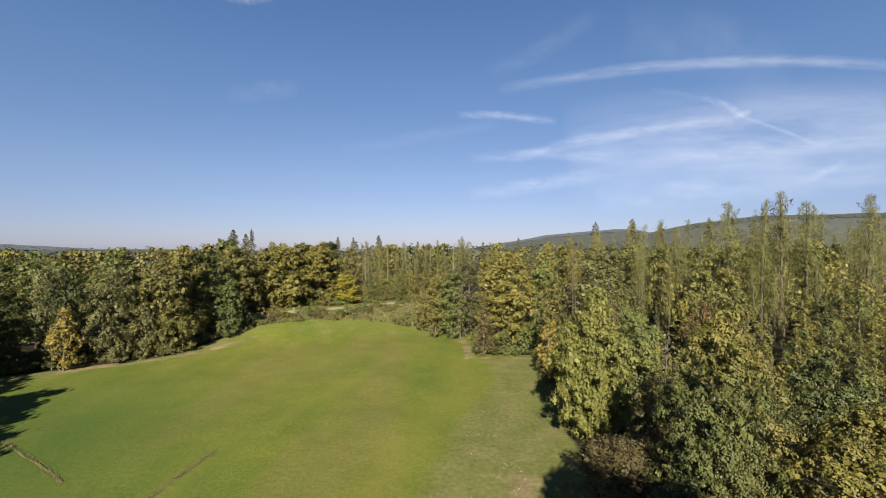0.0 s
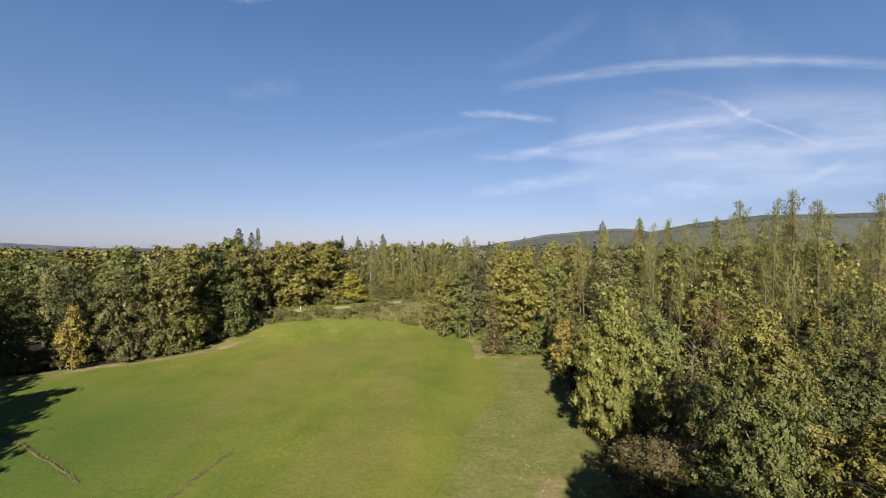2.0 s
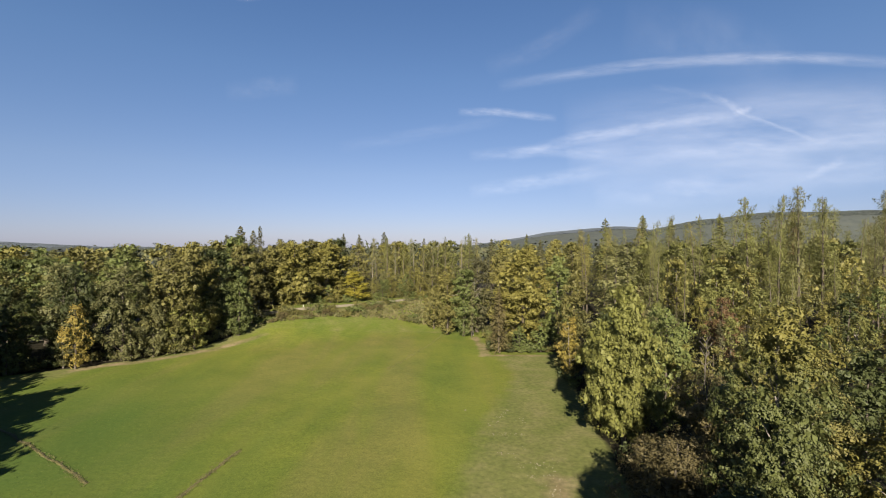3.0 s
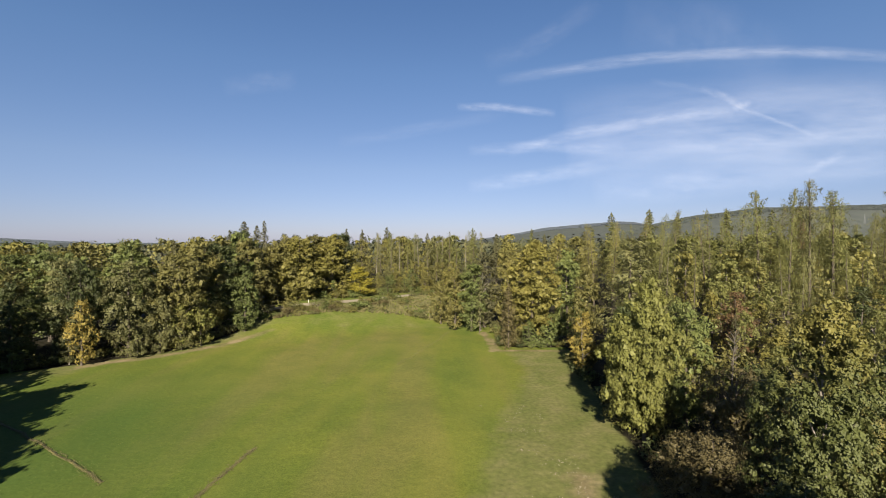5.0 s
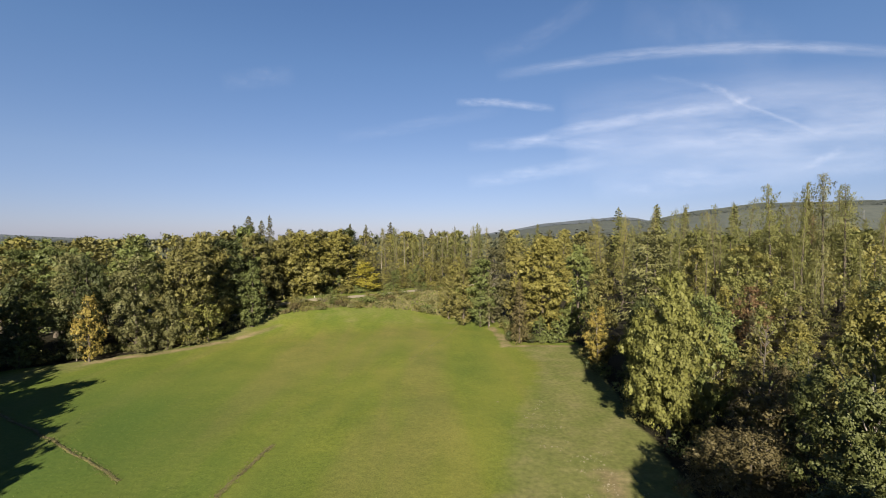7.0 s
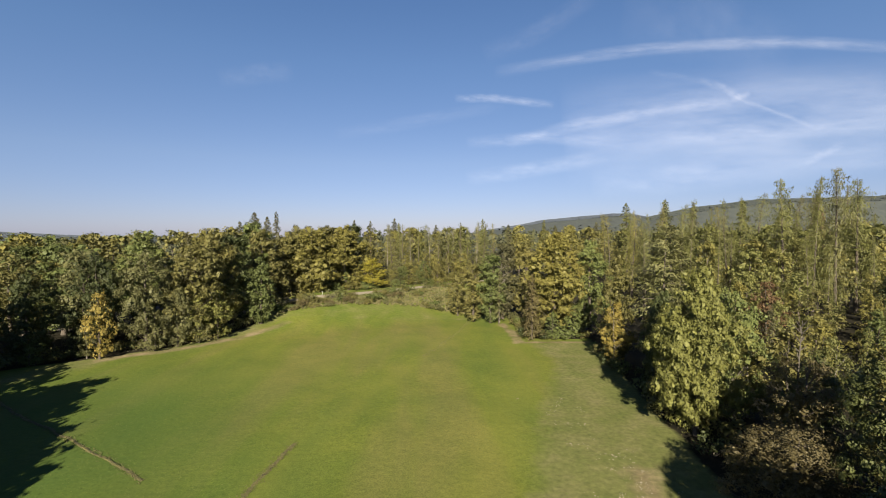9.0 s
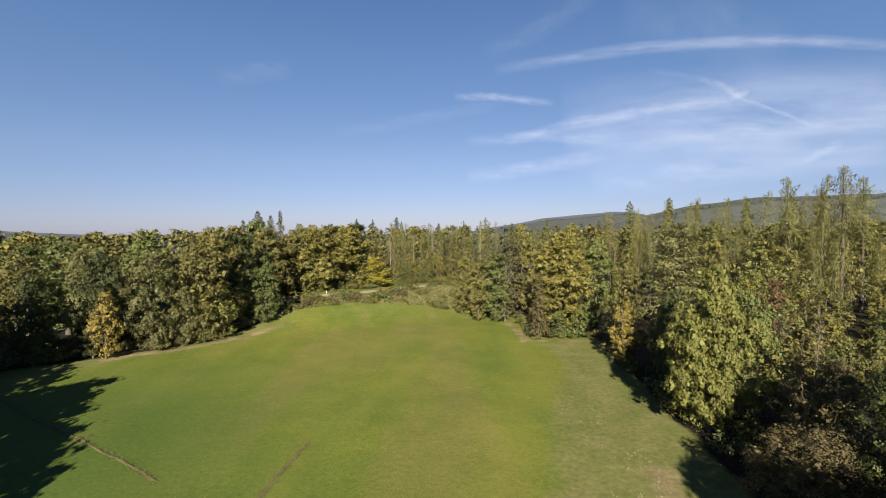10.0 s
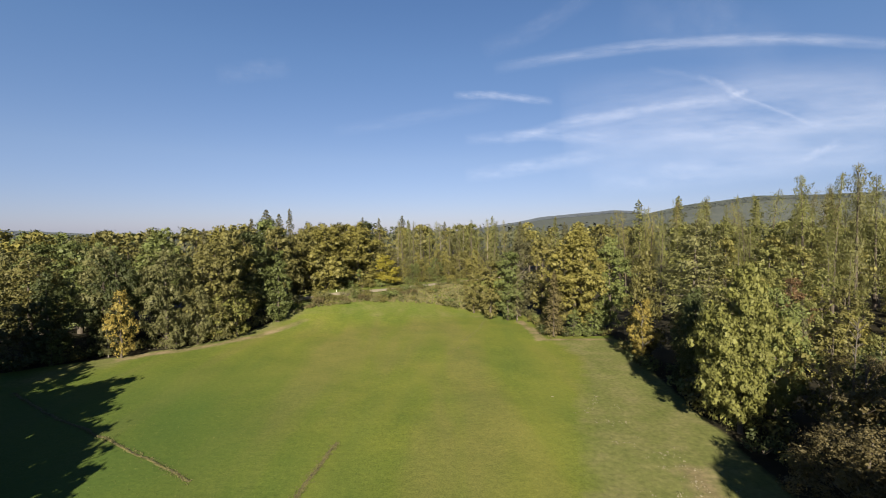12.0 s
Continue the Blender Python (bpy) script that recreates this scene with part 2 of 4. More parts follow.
def height(x, y):
    """The ground: a level meadow, a bank behind it, a slow rise on the right, wooded hills far off."""
    x, y = np.asarray(x, float), np.asarray(y, float)
    foot = np.interp(x, [-120, -50, 5, 60], [118, 100, 128, 128])
    bank = 5.5 * smooth((y - foot) / 40) * smooth((x + 100) / 45)
    rise = 3.0 * smooth((x - 30) / 70) * smooth((y - 40) / 60)
    far = smooth((np.hypot(x, y) - 260) / 500)
    ridge = np.interp(x, [0, 330, 450, 680, 980, 1170, 1290, 1440, 1600, 1900], [0, 46, 66, 108, 138, 154, 150, 122, 75, 0])
    hills = ridge * np.exp(-((y - 2900) / 330) ** 2)
    near_ridge = np.interp(x, [700, 860, 1050, 1270, 1560, 2140, 2400, 3000, 4200], [0, 55, 108, 150, 185, 200, 232, 280, 200])
    hills += near_ridge * np.exp(-((y - 2100) / 300) ** 2)
    hills += 45 * np.exp(-(((x + 2900) / 620) ** 2 + ((y - 2700) / 500) ** 2)) + 14 * np.exp(-(((x + 1700) / 420) ** 2 + ((y - 2500) / 500) ** 2))
    return np.maximum(bank, rise) + 0.12 * wavy(x, y, 9.0) + far * (hills + 3 * wavy(x, y, 130.0, 2.0) - 3)


def along(x, y, line):
    """The distance to a line of points."""
    best = np.full(np.shape(x), 1e9)
    for (ax, ay), (bx, by) in zip(line, line[1:]):
        dx, dy = bx - ax, by - ay
        s = np.clip(((x - ax) * dx + (y - ay) * dy) / (dx * dx + dy * dy), 0, 1)
        best = np.minimum(best, np.hypot(x - ax - s * dx, y - ay - s * dy))
    return best


def inside(x, y, ring):
    """1 inside a ring of points."""
    out = np.zeros(np.shape(x), bool)
    for (ax, ay), (bx, by) in zip(ring, ring[1:] + ring[:1]):
        cross = (ay > y) != (by > y)
        out ^= cross & (x < (bx - ax) * (y - ay) / ((by - ay) or 1e-9) + ax)
    return out


MEADOW = [(-112, -60), (-112, 68), (-90, 79), (-76, 88), (-67, 97), (-60, 109), (-57, 118), (-49, 121.5), (-38, 128.6), (-25, 131), (-14, 131), (-7, 129), (8, 125.5), (9, 101), (23, 101), (20.5, 80), (17, 55), (15, 40), (13, 10), (13, -60)]
LEFT_EDGE = [(-82, 76), (-76, 89), (-67, 97), (-60, 109), (-56, 119)]
STUBBLE = [(-6, 0), (-4, 36), (-1, 48), (2, 58), (6, 70), (11, 84), (9, 97), (24, 99), (24, 0)]
ROAD = [(-110, 112), (-70, 122), (-49, 133), (-40, 138.5), (-30, 144), (-20, 151.5), (-12, 158), (12, 176), (60, 190)]


def steps(fine_low, fine_high, step, reach, grow=1.06):
    mid = list(np.arange(fine_low, fine_high, step))
    low, high, s = [], [], step
    while (high[-1] if high else fine_high) < reach:
        s *= grow
        high.append((high[-1] if high else mid[-1]) + s)
    s = step
    while (low[-1] if low else fine_low) > -reach:
        s *= grow
        low.append((low[-1] if low else mid[0]) - s)
    return np.array(low[::-1] + mid + high)


def mesh_of(name, verts, faces_of_four=None, faces=None, mat=None):
    me = bpy.data.meshes.new(name)
    if faces is not None:
        me.from_pydata(verts, [], faces)
    else:
        count = len(faces_of_four)
        me.vertices.add(len(verts))
        me.vertices.foreach_set("co", np.ascontiguousarray(verts, np.float32).ravel())
        me.loops.add(4 * count)
        me.loops.foreach_set("vertex_index", np.ascontiguousarray(faces_of_four, np.int32).ravel())
        me.polygons.add(count)
        me.polygons.foreach_set("loop_start", np.arange(0, 4 * count, 4, dtype=np.int32))
        me.update(calc_edges=True)
    if mat:
        me.materials.append(mat)
    return me


def build_ground():
    xs, ys = steps(-92, 36, 1.5, 4700), steps(36, 140, 1.5, 4700)
    gx, gy = np.meshgrid(xs, ys)
    x, y = gx.ravel(), gy.ravel()
    n, rows = len(xs), len(ys)
    i = (np.arange(rows - 1)[:, None] * n + np.arange(n - 1)).ravel()
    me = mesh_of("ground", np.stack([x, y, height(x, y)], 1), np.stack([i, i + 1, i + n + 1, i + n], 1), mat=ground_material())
    me.polygons.foreach_set("use_smooth", np.ones(len(i), bool))
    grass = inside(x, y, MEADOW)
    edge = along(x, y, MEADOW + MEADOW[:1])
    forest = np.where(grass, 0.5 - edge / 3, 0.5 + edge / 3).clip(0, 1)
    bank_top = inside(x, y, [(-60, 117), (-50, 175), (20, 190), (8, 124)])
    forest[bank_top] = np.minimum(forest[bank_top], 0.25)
    stub = np.where(inside(x, y, STUBBLE), 0.5 + along(x, y, STUBBLE + STUBBLE[:1]) / 5, 0.5 - along(x, y, STUBBLE + STUBBLE[:1]) / 5).clip(0, 1)
    stub = np.maximum(stub, np.clip(1.0 - along(x, y, LEFT_EDGE) / 6.5, 0, 1))
    stub = np.maximum(stub, bank_top * 0.35)
    bare = np.clip(0.95 - along(x, y, [(6.3, 97.5), (6.3, 108), (5.4, 117)]) / 2.2, 0, 1)
    bare = np.maximum(bare, np.clip(0.8 - along(x, y, [(7, 97.2), (21, 98)]) / 2.4, 0, 1))
    bare = np.maximum(bare, np.clip(0.72 - along(x, y, [(-76, 86), (-67, 93), (-61, 99), (-55, 106.5), (-51, 113)]) / 4.5, 0, 1))
    bare = np.maximum(bare, np.clip(0.84 - along(x, y, [(7.5, 38), (8.6, 46)]) / 4, 0, 1))
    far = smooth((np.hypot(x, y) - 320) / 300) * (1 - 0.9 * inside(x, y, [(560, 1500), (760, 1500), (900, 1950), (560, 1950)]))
    worn = 0.8 * np.clip(1.2 - along(x, y, [(-29, 38), (-27, 54), (-15, 87), (-2, 124)]) / 2.6, 0, 1) * (0.6 + 0.4 * wavy(x, y, 7.0, 3.0))
    worn = np.maximum(worn, 0.9 * np.clip(1.1 - along(x, y, [(-58, 72), (-35, 80), (-22, 98)]) / 9, 0, 1) * (0.6 + 0.4 * wavy(x, y, 11.0, 5.0)))
    worn = np.maximum(worn, 0.7 * np.clip(1.1 - along(x, y, [(-9, 36), (-4, 55), (3, 75), (4, 95)]) / 5, 0, 1)).clip(0, 1)
    # near left of the meadow: greener, and dimmed towards the view's corner
    lush = (smooth((-x - 14) / 42) * smooth((98 - y) / 44)).clip(0, 1) * (0.9 + 0.2 * wavy(x, y, 12.0, 1.5)).clip(0, 1)
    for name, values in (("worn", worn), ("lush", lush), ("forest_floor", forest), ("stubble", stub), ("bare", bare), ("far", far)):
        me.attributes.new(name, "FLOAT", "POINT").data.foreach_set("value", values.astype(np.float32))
    return tagged(new("ground", me), "mown green meadow, forest floor and distant wooded hills", "ground", kind="structure")


build_ground()

# ---------------------------------------------------------------- trees


def unit(v):
    return v / np.maximum(np.linalg.norm(v, axis=-1, keepdims=True), 1e-9)


def leaf_quads(rng, at, facing, size, slim=0.62, fold=0.12, grain=None):
    """Folded four-cornered leaves or sprays at the given places."""
    t = rng.normal(size=at.shape) if grain is None else grain + 0.25 * rng.normal(size=at.shape)
    t = unit(t - (t * facing).sum(1, keepdims=True) * facing)
    b = np.cross(facing, t)
    s = (size * rng.uniform(0.65, 1.35, len(at)))[:, None]
    lift = facing * s * fold
    verts = np.stack([at - t * s * 0.5, at + b * s * slim * 0.5 + lift, at + t * s * 0.5, at - b * s * slim * 0.5 + lift], 1).reshape(-1, 3)
    return verts, np.arange(len(verts)).reshape(-1, 4)


def tube(line, radii, sides=7):
    """Vertices and faces of a tapered tube along a line of points."""
    verts, faces = [], []
    for n, (p, r) in enumerate(zip(line, radii)):
        ahead = np.subtract(line[min(n + 1, len(line) - 1)], line[max(n - 1, 0)])
        ahead = ahead / np.linalg.norm(ahead)
        side = np.cross(ahead, (0.3, 1, 0.2))
        side = side / np.linalg.norm(side)
        over = np.cross(ahead, side)
        for k in range(sides):
            a = 2 * math.pi * k / sides
            verts.append(np.add(p, r * (math.cos(a) * side + math.sin(a) * over)))
    for n in range(len(line) - 1):
        for k in range(sides):
            a, b = n * sides + k, n * sides + (k + 1) % sides
            faces.append((a, b, b + sides, a + sides))
    return verts, faces


def joined(pieces):
    verts, faces = [], []
    for v, f in pieces:
        faces += [tuple(i + len(verts) for i in one) for one in f]
        verts += [tuple(p) for p in v]
    return verts, faces


def part(name, me, parent, label=""):
    ob = new(name, me)
    ob.parent = parent
    return tagged(ob, label)


def wood(name, pieces, bark):
    v, f = joined(pieces)
    me = mesh_of(name, v, faces=f, mat=bark)
    me.polygons.foreach_set("use_smooth", np.ones(len(f), bool))
    return me


def assemble(name, stem, limbs, bark, crown, split=False):
    """One tree; split: each limb is a part of its own."""
    ob = new(name)
    part("trunk", wood(name + "_trunk", stem if split else stem + limbs, bark), ob)
    for limb in limbs if split else ():
        part("limb", wood(name + "_limb", [limb], bark), ob)
    part("crown", crown, ob)
    return ob


def clump_quads(rng, at, size, sprays, flat=0.8, spread=1.0):
    """Close-set sprays round the heart of each billow, which make it dense."""
    k = np.repeat(np.arange(len(at)), sprays)
    way = unit(rng.normal(size=(len(k), 3)) + np.array([0, -0.15, 0.25]))
    where = at[k] + way * (size[k] * rng.uniform(0.55, 1.0, len(k)))[:, None] * np.array([1, 1, flat])
    return leaf_quads(rng, where, unit(way + rng.normal(0, 0.3, way.shape)), spread * size[k], 0.8, 0.15)


def broadleaf(name, seed, h, r, base, count, leaf, lobes=16, bark=BARK, airy=0.0, droop=0.0, taper=0.35, limbs=10, lobe_size=0.38, width=0.02, split=False, twigs=11, bulge=0.42, clump=3, mass=0.72, sprays=8, spray=(0.2, 0.42), hearts=60):
    """A leafy tree: a trunk, limbs, and a crown of billows upon billows of single leaves."""
    rng = np.random.default_rng(seed)
    half, centre = (h - base) / 2, np.array([0, 0, (h + base) / 2])
    k = np.arange(lobes) + 0.5
    up = np.clip(1 - 2 * k / lobes + rng.normal(0, 0.08, lobes), -0.97, 0.97)
    turn = k * 2.39996 + rng.uniform(-0.5, 0.5, lobes)
    ring = np.sqrt(1 - up ** 2)
    wide = r * (1 - taper * np.clip(up, 0, 1) ** 1.3 - 0.15 * np.clip(-up, 0, 1)) * rng.uniform(0.55, 0.86, lobes)
    lobe = np.stack([np.cos(turn) * ring * wide, np.sin(turn) * ring * wide, up * half * rng.uniform(0.62, 0.82, lobes)], 1) + centre
    size = r * lobe_size * rng.uniform(0.65, 1.3, lobes)
    out = unit(lobe - centre)
    way = unit(rng.normal(size=(lobes, twigs, 3)) + 0.65 * out[:, None] + np.array([0, 0, bulge - droop]))
    knot = (lobe[:, None] + way * (size[:, None] * rng.uniform(0.35, 1.0, (lobes, twigs)))[..., None] * np.array([1, 1, 0.9 + 0.3 * droop])).reshape(-1, 3)
    bulk = (size[:, None] * rng.uniform(*spray, (lobes, twigs))).ravel()
    first = way.reshape(-1, 3)
    knot[:, 2] -= droop * rng.uniform(0, 1, len(knot)) * 0.12 * r
    pick = rng.choice(len(knot), int(count / clump), p=bulk ** 2 / (bulk ** 2).sum())
    second = unit(rng.normal(size=(len(pick), 3)) + 0.5 * first[pick] + np.array([0, 0, bulge - droop]))
    far = np.abs(rng.normal(0, 0.16, len(pick))) + 0.78
    at = knot[pick] + second * (bulk[pick] * far)[:, None] * np.array([1.1, 1.1, 0.72 + 0.6 * droop])
    at[:, 2] -= droop * rng.uniform(0, 1, len(at)) ** 2 * bulk[pick] * 1.6
    facing = unit(0.8 * second + 0.35 * first[pick] + 0.25 * unit(at - centre) + rng.normal(0, 0.14 + 0.3 * airy, at.shape) + np.array([0, 0, 0.25]))
    at = np.repeat(at, clump, 0) + rng.normal(0, 0.62 * leaf, (len(at) * clump, 3))
    facing = unit(np.repeat(facing, clump, 0) + rng.normal(0, 0.2, at.shape))
    facing, at = facing[at[:, 2] > 0.2], at[at[:, 2] > 0.2]
    v1, f1 = leaf_quads(rng, at, facing, leaf)
    keep = knot[:, 2] - bulk > 0.1
    v2, f2 = clump_quads(rng, knot[keep], mass * (1 - 0.3 * airy) * bulk[keep], sprays, 0.78 + 0.4 * droop, 3.2 / math.sqrt(sprays))
    heart = centre + unit(rng.normal(size=(hearts, 3))) * rng.uniform(0.1, 0.5, (hearts, 1)) * np.array([r, r, half])
    v3, f3 = clump_quads(rng, heart[heart[:, 2] > 0.12 * r], np.full(int((heart[:, 2] > 0.12 * r).sum()), 0.13 * r), 7, 0.9)
    crown = mesh_of(name + "_crown", np.concatenate([v1, v2, v3]), np.concatenate([f1, f2 + len(v1), f3 + len(v1) + len(v2)]), mat=LEAF["green"])
    lean = rng.normal(0, 0.02 * h, 2)
    heights = np.linspace(0, h * 0.86, 8)
    line = [(lean[0] * (z / h) ** 2 + 0.1 * math.sin(z), lean[1] * (z / h) ** 2 + 0.1 * math.cos(1.3 * z), z - 0.3) for z in heights]
    thick = [h * width * (1.35 if n == 0 else 1 - 0.88 * n / 7) for n in range(8)]
    pieces = []
    for n in rng.choice(len(knot), limbs, replace=False):
        z0 = np.clip(knot[n, 2] - 0.45 * math.hypot(knot[n, 0], knot[n, 1]) - 0.08 * h, base * 0.6 + 0.08 * h, h * 0.8)
        root = np.array([np.interp(z0, heights, [p[a] for p in line]) for a in range(2)] + [z0 - 0.3])
        tip = knot[n] + 0.7 * bulk[n] * first[n]
        bend = (root + tip) / 2 + np.array([0, 0, 0.04 * h * (1 - 2 * droop)])
        pts = [root * (1 - s) ** 2 + 2 * bend * s * (1 - s) + tip * s * s for s in np.linspace(0, 1, 5)]
        pieces.append(tube(pts, [h * 0.0042 * (1 - 0.88 * s) for s in np.linspace(0, 1, 5)], 5))
    return assemble(name, [tube(line, thick, 9)], pieces, bark, crown, split)


def conifer(name, seed, h, r, base, count, leaf, arms=120, weep=False, bark=BARK, sag=0.35, crook=0.0, slender=1.0, ragged=0.25):
    """A spruce or larch: a straight stem, arms all round it, sprays of needles along them; weep: the sprays hang down."""
    rng = np.random.default_rng(seed)
    pieces, at, facing, grain, large = [], [], [], [], []
    each = max(3, int(count / arms))
    bow = rng.normal(0, crook, 2)
    for n in range(arms):
        s = 0.99 * abs((n + rng.uniform(-0.5, 0.5)) / arms) ** (0.9 if weep else 0.85)
        z = base + (h - base) * min(s, 0.99)
        reach = r * (min(1.0, 1.5 * (1 - s)) ** slender + 0.05) * (0.9 if s > 0.12 else 0.6 + 2.5 * s)
        turn = n * 2.39996 + rng.uniform(-0.5, 0.5)
        out = np.array([math.cos(turn), math.sin(turn), 0])
        long = reach * rng.uniform(max(0.2, 1 - 2 * ragged), 1 + ragged)
        u = rng.uniform(0.05, 1.0, each) ** 0.75
        drop = sag * long * u ** 1.5 - 0.3 * long * np.clip(u - 0.7, 0, 1)
        rise = 0.35 * long * u * (s > 0.8)
        side = rng.normal(0, 0.16 * long + 0.08, (each, 1)) * np.cross(out, (0, 0, 1)) * (1.15 - u[:, None] * 0.6)
        hang = rng.uniform(0, 1, each) ** 1.4 * (min(2.2, 0.35 * long + 0.9) if weep else 0.22 * long + 0.12)
        p = out * (long * u)[:, None] + side + np.stack([0 * u, 0 * u, z - drop + rise - hang], 1)
        p[:, :2] += bow * s ** 2
        at.append(p)
        large.append(np.full(each, leaf * (0.45 + 0.55 * min(1.0, long / (0.6 * r)))))
        if weep:
            facing.append(unit(out + np.array([0, 0, 0.35]) + rng.normal(0, 0.45, (each, 3))))
            grain.append(np.repeat(np.array([[0, 0, -1.0]]), each, 0) + 0.25 * out)
        else:
            facing.append(unit(np.array([0, 0, 0.7]) + 0.7 * out + rng.normal(0, 0.4, (each, 3))))
            grain.append(np.repeat((out - np.array([0, 0, 0.4 + sag]))[None], each, 0))
        if n % 3 == 0:
            pts = [np.array([bow[0] * s * s, bow[1] * s * s, z]) + out * long * q + np.array([0, 0, -sag * long * q ** 1.5 + 0.35 * long * q * (s > 0.8)]) for q in (0, 0.5, 0.95)]
            pieces.append(tube(pts, [0.004 * h * (1 - s) + 0.015, 0.02, 0.008], 4))
    at, facing, grain = np.concatenate(at), np.concatenate(facing), np.concatenate(grain)
    v, f = leaf_quads(rng, at, facing, np.concatenate(large), 0.36 if weep else 0.5, 0.12, grain)
    crown = mesh_of(name + "_crown", v, f, mat=LEAF["needle"])
    zs = np.linspace(0, 1, 8)
    line = [(bow[0] * s * s, bow[1] * s * s, h * s - 0.3 * (s == 0)) for s in zs]
    stem = tube(line, [h * 0.011 * (1 - 0.95 * s) + 0.012 for s in zs], 8)
    return assemble(name, [stem], pieces, bark, crown)


def bush(name, seed, h, r, count, leaf):
    """A shrub with several stems from the ground."""
    rng = np.random.default_rng(seed)
    lobes = 12
    lobe = np.stack([rng.normal(0, 0.42 * r, lobes), rng.normal(0, 0.42 * r, lobes), rng.uniform(0.25, 0.72, lobes) * h], 1)
    size = rng.uniform(0.28, 0.5, lobes) * min(r, h)
    pick = rng.integers(0, lobes, count)
    way = unit(rng.normal(size=(count, 3)) + np.array([0, 0, 0.3]))
    at = lobe[pick] + way * (size[pick] * rng.uniform(0.4, 1.15, count))[:, None]
    at[:, 2] = np.maximum(at[:, 2], 0.08)
    v, f = leaf_quads(rng, at, unit(way + rng.normal(0, 0.55, at.shape) + np.array([0, 0, 0.3])), leaf)
    stems = [tube([(0.1 * math.cos(n), 0.1 * math.sin(n), -0.1), tuple(0.5 * lobe[n] + np.array([0, 0, 0.1 * h])), tuple(lobe[n])], (0.06, 0.04, 0.015), 5) for n in range(7)]
    ob = new(name)
    part("stem", wood(name + "_stem", stems, BARK), ob)
    part("crown", mesh_of(name + "_crown", v, f, mat=LEAF["green"]), ob)
    return ob


def bare_tree(name, seed, h, spread_to, bark):
    """A dead or leafless tree: a pale stem with forking limbs, each with its twigs."""
    rng = np.random.default_rng(seed)
    ob = new(name)
    zs = np.linspace(0, 1, 7)
    line = [np.array([0.03 * h * math.sin(2.2 * s), 0.02 * h * math.sin(3.1 * s + 1), h * s - 0.2 * (s == 0)]) for s in zs]
    part("trunk", wood(name + "_trunk", [tube(line, [h * 0.009 * (1 - 0.9 * s) + 0.015 for s in zs], 7)], bark), ob)
    for n in range(16):
        s = rng.uniform(0.35, 0.97)
        root = np.array([np.interp(s, zs, [p[a] for p in line]) for a in range(3)])
        turn, reach = n * 2.39996 + rng.uniform(-0.4, 0.4), spread_to * (1.1 - 0.7 * s) * rng.uniform(0.6, 1.2)
        out = np.array([math.cos(turn), math.sin(turn), rng.uniform(0.5, 1.1)])
        pts = [root + out * reach * q + np.array([0, 0, 0.25 * reach * q * q]) for q in (0, 0.35, 0.7, 1.0)]
        pieces = [tube(pts, [0.0045 * h * (1 - 0.5 * s), 0.045, 0.03, 0.012], 5)]
        for _ in range(5):
            q = rng.uniform(0.3, 0.95)
            a = root + out * reach * q + np.array([0, 0, 0.25 * reach * q * q])
            b = a + unit(out + rng.normal(0, 0.7, 3)) * reach * rng.uniform(0.2, 0.45)
            pieces.append(tube([a, (a + b) / 2 + np.array([0, 0, 0.03 * reach]), b], (0.03, 0.02, 0.008), 4))
        part("limb", wood(name + "_limb", pieces, bark), ob)
    return ob


PATTERNS = {}


def pattern(key, maker, *args, **more):
    ob = maker(*args, **more)
    PATTERNS[key] = [ob, True, args[2]]


WORDS = {
    "green": "green", "olive": "olive-green", "gold": "yellowing green", "yellow": "bright yellow", "amber": "amber and brown",
    "grey": "grey-green", "dark": "dark green", "dry": "dry brown", "needle": "dark green", "larch": "pale olive", "lime": "yellow-green", "topped": "olive-green and gold", "rust": "rust-red", "pale": "pale olive",
}


def plant(key, x, y, h, wide=1.0, leaf="green", turn=None, label="", group="", z=None, bark=None):
    """Sets a tree of the pattern at x, y, grown to the height h and broadened by wide."""
    ob, fresh, grown = PATTERNS[key]
    s = h / grown
    turn = random.uniform(0, 360) if turn is None else turn
    m = pose(x, y, (float(height(x, y)) if z is None else z) - 0.05, 0, 0, turn) @ Matrix.Diagonal((s * wide, s * wide, s, 1))
    if fresh:
        PATTERNS[key][1] = False
        ob.matrix_basis = m
    else:
        ob = copy_thing(ob, m @ Matrix.Diagonal([1 / v for v in (*ob.scale, 1)]))
    for child in ob.children:
        slot = child.material_slots[0]
        if child.name.startswith("crown"):
            slot.link = "OBJECT"
            slot.material = LEAF[leaf]
        else:
            slot.link = "OBJECT"
            slot.material = bark or child.data.materials[0]
    kind = ob.name.split(".")[0].replace("_", " ")
    tagged(ob, label or f"{WORDS[leaf]} {kind} {TAIL.get(kind, 'standing in the wood')}", "bush" if "bush" in kind else "tree", group)
    return ob


TAIL = {"oak tree": "with a broad billowing crown in the wood", "bush": "growing on the rough bank", "spruce tree": "with sagging branches in the wood", "larch tree": "with a bare lower stem and sparse crown"}

# patterns: near ones with small leaves, those at the meadow's edge with sprays, far ones with clumps
pattern("near_a", broadleaf, "birch_tree", 11, 22.0, 5.0, 0.5, 30000, 0.18, lobes=40, bark=BARK_PALE, taper=0.5, width=0.009, lobe_size=0.4, split=True, limbs=14, bulge=0.6, clump=5, mass=0.7, twigs=14, sprays=20)
pattern("near_b", broadleaf, "oak_tree", 12, 19.0, 6.6, -0.8, 38000, 0.19, lobes=48, twigs=16, bulge=0.6, clump=5, split=True, limbs=12, mass=0.7, lobe_size=0.4, sprays=20)
